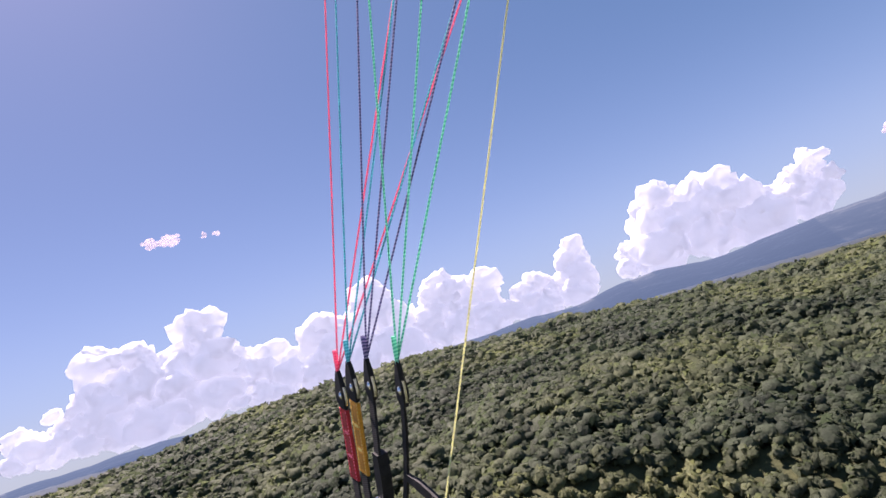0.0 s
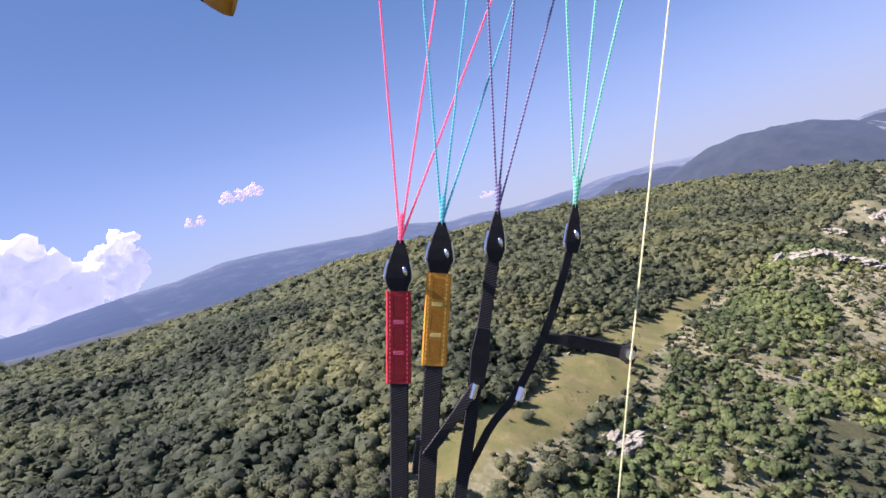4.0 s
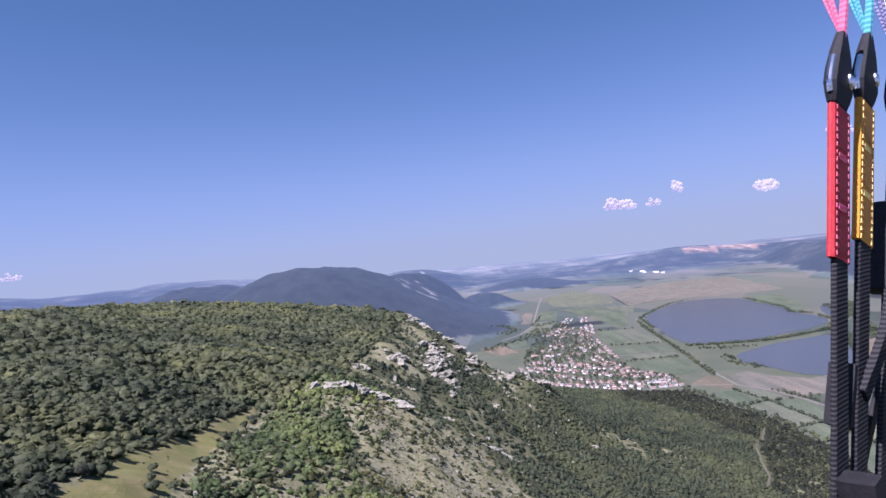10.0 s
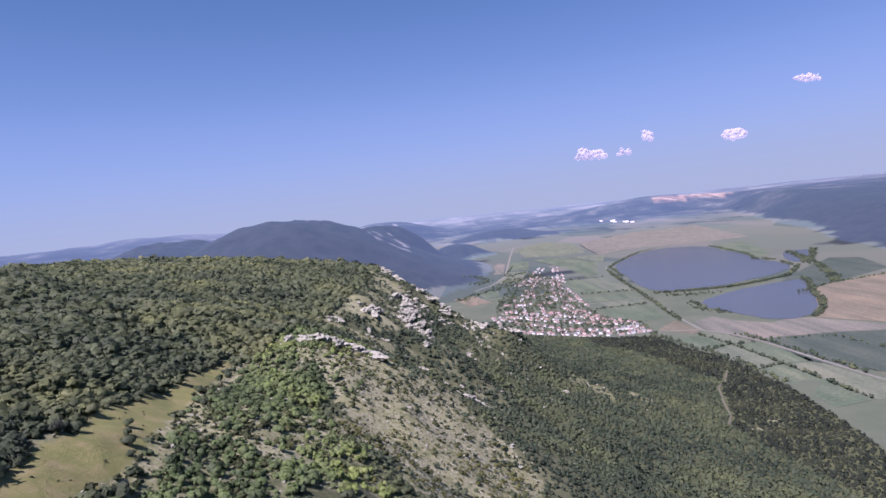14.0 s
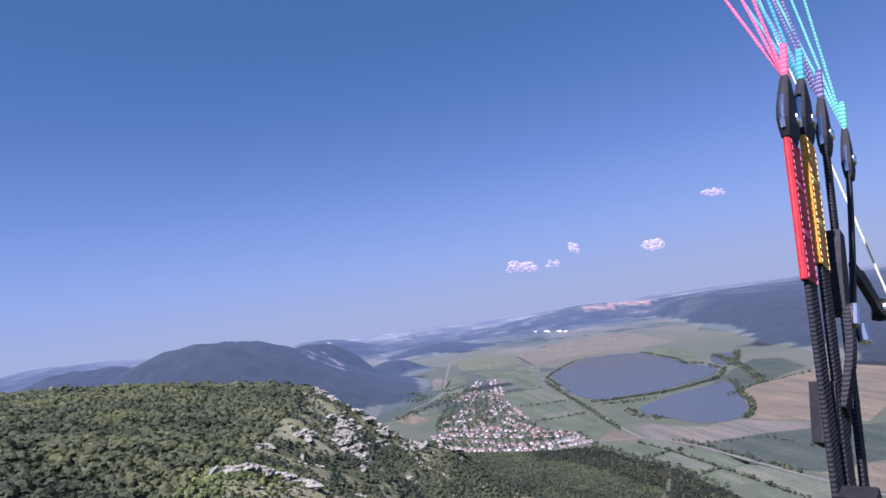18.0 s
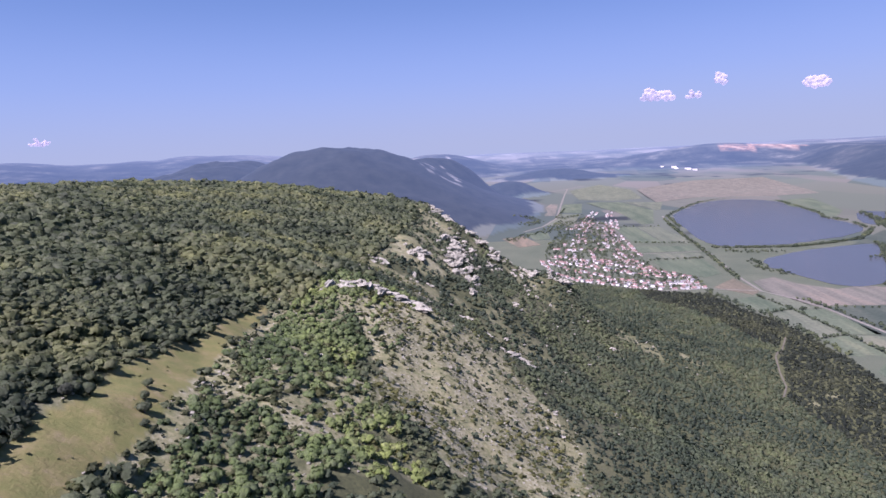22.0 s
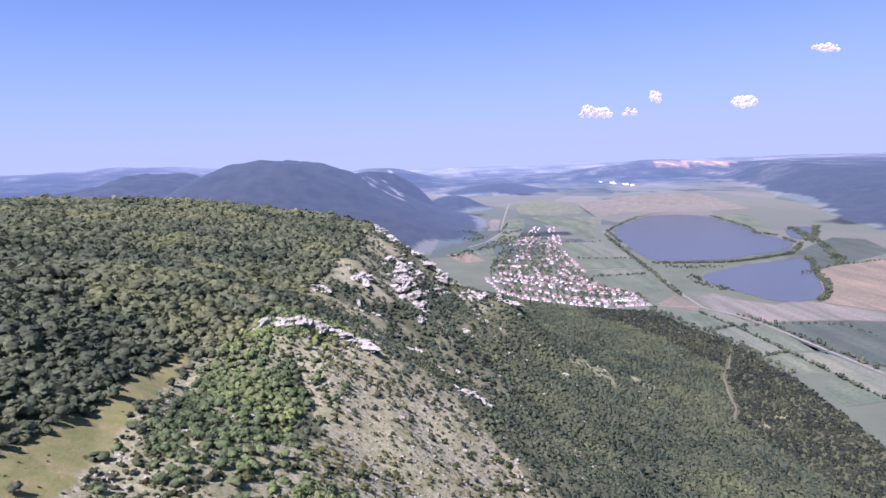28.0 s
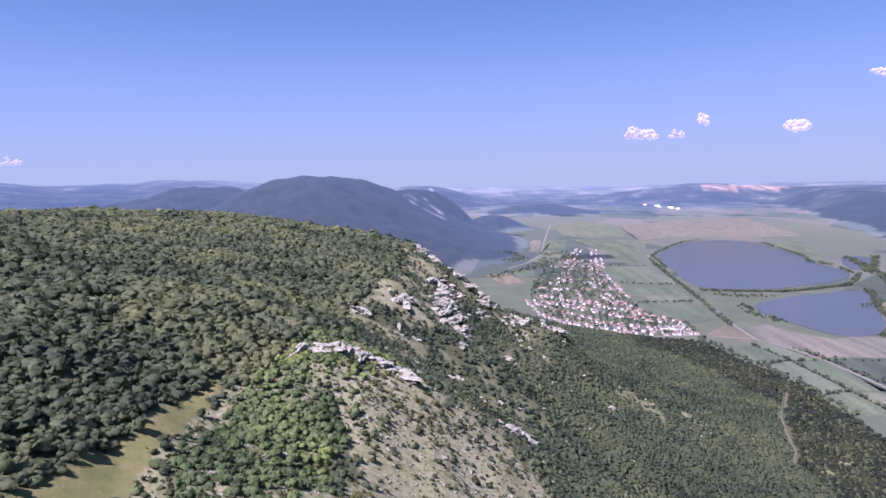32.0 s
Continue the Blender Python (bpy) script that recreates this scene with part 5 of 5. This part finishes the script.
def riser(name, u, v, bend, width, label, tint, patch=None, path=None):
    top, foot = rig(u, v), rig(SEAT[0] + u * 0.25, SEAT[1], 0.02)
    mid = top.lerp(foot, 0.5) + ROW * bend
    line = along(top - RIG_UP * 0.02, *[rig(*p) for p in path], foot) if path else along(top - RIG_UP * 0.02, mid, foot)
    bm = bmesh.new()
    band(bm, line, width, 0.0036)
    strap = part(name, bm, M_BLACK if path else M_WEB, glider, label)
    bm = bmesh.new()
    k = width / 0.021
    shape = [(-0.042, 0.019), (-0.036, 0.024), (-0.029, 0.0285), (-0.018, 0.026), (-0.002, 0.0175), (0.008, 0.011), (0.014, 0.007)]
    band(bm, [top + RIG_UP * v for v, _ in shape], [w * 1.12 * max(0.6, k) for _, w in shape], [0.006, 0.0075, 0.0085, 0.0085, 0.0075, 0.006, 0.005])
    cap = part("link_cover", bm, M_BLACK, glider, "black neoprene cover over a line link")
    for side in (-1, 1):
        bm = bmesh.new()
        s = max(0.55, k) * side
        tube(bm, along(top - RIG_UP * 0.036 + ROW * s * 0.0125, top - RIG_UP * 0.029 + ROW * s * 0.0150, top - RIG_UP * 0.019 + ROW * s * 0.0140, top - RIG_UP * 0.009 + ROW * s * 0.0115, steps=4), 0.0021, 8)
        part("link", bm, M_STEEL, cap, "polished steel link")
    bm = bmesh.new()
    bmesh.ops.create_uvsphere(bm, u_segments=12, v_segments=8, radius=1.0, matrix=Matrix.Translation(top - RIG_UP * 0.021 + ROW * 0.0075 * k + FACE * 0.0044) @ Matrix.Diagonal((0.0028, 0.0028, 0.0058, 1)))
    part("link_nut", bm, M_STEEL, cap, "polished steel barrel nut", smooth=True)
    bm = bmesh.new()
    tube(bm, [top + RIG_UP * 0.006, top + RIG_UP * 0.022, top + RIG_UP * 0.044], 0.0029, 8)
    part("line_sleeve", bm, tint, glider, "plaited line loops")
    if patch:
        d = (mid - top).normalized()
        a, b = top - RIG_UP * 0.02 + d * 0.024, top - RIG_UP * 0.02 + d * 0.130
        bm = bmesh.new()
        band(bm, [a, a.lerp(b, 0.5), b], 0.029, 0.0048)
        pad = part("colour_tab", bm, patch, glider, "stitched colour tab with three windows")
        bm = bmesh.new()
        for k in range(3):
            c = a.lerp(b, (k + 0.5) / 3)
            band(bm, [c - d * 0.012, c + d * 0.012], 0.0145, 0.0053)
        # Recess shade painted on: a darker tab colour, no depth modelled.
        tone = M_RED_RECESS if patch is M_RED else M_YELLOW_RECESS
        part("tab_window", bm, tone, pad)
        bm = bmesh.new()
        for side in (-1, 1):
            for k in range(20):
                c = a.lerp(b, (k + 0.5) / 20) + ROW * side * 0.0098
                band(bm, [c - d * 0.0015, c + d * 0.0015], 0.0011, 0.0058)
        for k in range(1, 3):
            c = a.lerp(b, k / 3)
            band(bm, [c - d * 0.0022, c + d * 0.0022], 0.0135, 0.0056)
        part("stitching", bm, M_PINK if patch is M_RED else M_CREAM_THREAD, pad, "pale stitching round the windows")
    return top


M_CREAM_THREAD = two_tone("pale_thread", (0.75, 0.52, 0.12), (0.88, 0.68, 0.24), 90.0, 0.7, 0.2, 0.0003)
# Tab colours darkened to look like the shade of sunk windows.
M_RED_RECESS = two_tone("recess_red_fabric", (0.24, 0.012, 0.016), (0.32, 0.02, 0.024), 60.0, 0.6, 0.3, 0.0005)
M_YELLOW_RECESS = two_tone("recess_yellow_fabric", (0.36, 0.15, 0.01), (0.46, 0.20, 0.016), 60.0, 0.6, 0.3, 0.0005)
TOPS = (
    riser("riser", 0.0, 0.0, 0.0, 0.021, "front riser of black webbing", M_PINK, M_RED),
    riser("riser", 0.046, 0.014, 0.0, 0.021, "second riser of black webbing", M_TEAL, M_YELLOW),
    riser("riser", 0.108, 0.018, 0.0, 0.015, "third riser of narrow grey webbing", M_PURPLE),
    riser("riser", 0.195, 0.014, 0.0, 0.0095, "thin black rear riser bent by the brake arm", M_MINT, None, ((0.186, -0.06), (0.168, -0.126), (0.142, -0.185), (0.108, -0.235), (0.07, -0.36))),
)
# cross strap and pulley between the second and third risers
bm = bmesh.new()
band(bm, along(rig(0.096, -0.165, 0.008), rig(0.072, -0.20, 0.012), rig(0.044, -0.24, 0.01)), 0.012, 0.005)
cross = part("cross_strap", bm, M_WEB, glider, "short webbing strap joining two risers")
bm = bmesh.new()
tube(bm, [rig(0.096, -0.162, 0.012), rig(0.092, -0.178, 0.012)], 0.004, 10)
part("pulley", bm, M_STEEL, cross, "small steel pulley")
bm = bmesh.new()
band(bm, along(rig(0.0435, -0.222, 0.001), rig(0.0425, -0.24, 0.001), rig(0.0415, -0.262, 0.001)), 0.0265, 0.016)
part("wrap", bm, M_BLACK, glider, "black wrap round the second riser")
bm = bmesh.new()
band(bm, [rig(0.1005, -0.10), rig(0.0985, -0.13), rig(0.096, -0.168)], [0.016, 0.023, 0.018], 0.016)
part("sleeve", bm, M_BLACK, glider, "thick black sleeve on the third riser")
bm = bmesh.new()
band(bm, along(rig(0.012, -0.285, 0.02), rig(0.030, -0.33, 0.022), rig(0.024, -0.40, 0.02)), [0.016] * 4 + [0.026] * 5 + [0.02] * 4, 0.022)
part("pulley_block", bm, M_BLACK, glider, "black speed-bar pulley block")
# brake arm on the rear riser
bm = bmesh.new()
band(bm, along(rig(0.166, -0.122), rig(0.205, -0.131), rig(0.258, -0.150), rig(0.276, -0.156)), [0.012] * 5 + [0.016] * 8 + [0.0195, 0.022, 0.023, 0.0225, 0.020, 0.014], [0.005] * 5 + [0.006] * 8 + [0.010, 0.013, 0.014, 0.014, 0.012, 0.007], RIG_UP)
arm = part("brake_arm", bm, M_BLACK, glider, "black strap arm with a line guide at its end")
bm = bmesh.new()
tube(bm, [rig(0.268, -0.153, 0.004), rig(0.268, -0.153, 0.011)], 0.006, 12)
part("guide_ring", bm, M_STEEL, arm, "steel line guide")
bm = bmesh.new()
tube(bm, [rig(0.150, -0.176, 0.005), rig(0.146, -0.190, 0.008)], 0.0050, 10)
part("rivet", bm, M_STEEL, glider, "polished steel swivel")

# lines from each riser to the wing
WING = 6.3


def line(name, a, b, radius, material, label):
    bm = bmesh.new()
    sag = [a.lerp(b, k / 10) for k in range(11)]
    tube(bm, sag, radius, 6)
    return part(name, bm, material, glider, label)


for top, tints, lean, fans in (
    (TOPS[0], M_PINK, 0.27, (-0.11, 0.10, 0.34)),
    (TOPS[1], M_TEAL, 0.26, (-0.10, 0.08, 0.30)),
    (TOPS[2], M_PURPLE, 0.23, (-0.06, 0.06, 0.26)),
    (TOPS[3], M_MINT, 0.17, (-0.06, 0.09, 0.24)),
):
    for fan in fans:
        d = (RIG_UP + heading(22) * (fan * 1.25) + heading(-48) * lean).normalized()
        end = top + d * WING
        line("line", top + RIG_UP * 0.012, end, 0.0013, tints, "thin suspension line")
line("brake_line", rig(0.268, -0.153, 0.012), rig(0.268, -0.153, 0.012) + (RIG_UP + heading(22) * 0.16 + heading(-48) * 0.19).normalized() * 6.2, 0.0011, M_CREAM, "cream brake line")
line("brake_line", rig(0.268, -0.153, 0.012), rig(0.262, -0.50, 0.02), 0.0011, M_CREAM, "cream brake line")

# wing: an arched aerofoil with cells, its tip yellow
M_WING = two_tone("black_ripstop", (0.006, 0.006, 0.010), (0.016, 0.014, 0.022), 2.0, 0.55, 0.3, 0.02)
TIP = KNOT + Vector((-3.86, 2.90, 2.50))
SPAN = (heading(-150) * 0.66 + Vector((0, 0, 0.75))).normalized()
FORE = (heading(-70) * 0.93 - Vector((0, 0, 0.28))).normalized()


def wing_part(name, t0, t1, material, cells, label):
    bm = bmesh.new()
    rings = []
    steps = cells * 4
    for i in range(steps + 1):
        t = t0 + (t1 - t0) * i / steps
        c = TIP + SPAN * (4.6 * t) + Vector((0, 0, 1.3)) * math.sin(0.5 * math.pi * t)
        out = SPAN.cross(FORE).normalized()
        puff = 1 + 0.10 * abs(math.sin(math.pi * cells * i / steps))
        chord = 0.8 + 2.0 * math.sin(0.5 * math.pi * t) ** 0.7
        ring = []
        for k in range(20):
            a = 2 * math.pi * k / 20
            along_c = math.cos(a) * 0.5 * chord
            thick = math.sin(a) * 0.10 * chord * (0.55 + 0.45 * math.cos(a * 0.5) ** 2) * puff
            ring.append(bm.verts.new(c + FORE * along_c + out * thick))
        rings.append(ring)
    for a, b in zip(rings, rings[1:]):
        for k in range(20):
            bm.faces.new((a[k], a[(k + 1) % 20], b[(k + 1) % 20], b[k]))
    bm.faces.new(rings[0][::-1])
    bm.faces.new(rings[-1])
    bmesh.ops.recalc_face_normals(bm, faces=bm.faces[:])
    return part(name, bm, material, glider, label, smooth=True)


wing_part("wing_tip", 0.0, 0.05, M_YELLOW, 1, "yellow wing tip")
wing_part("wing", 0.05, 1.0, M_WING, 14, "black ripstop wing with puffed cells")
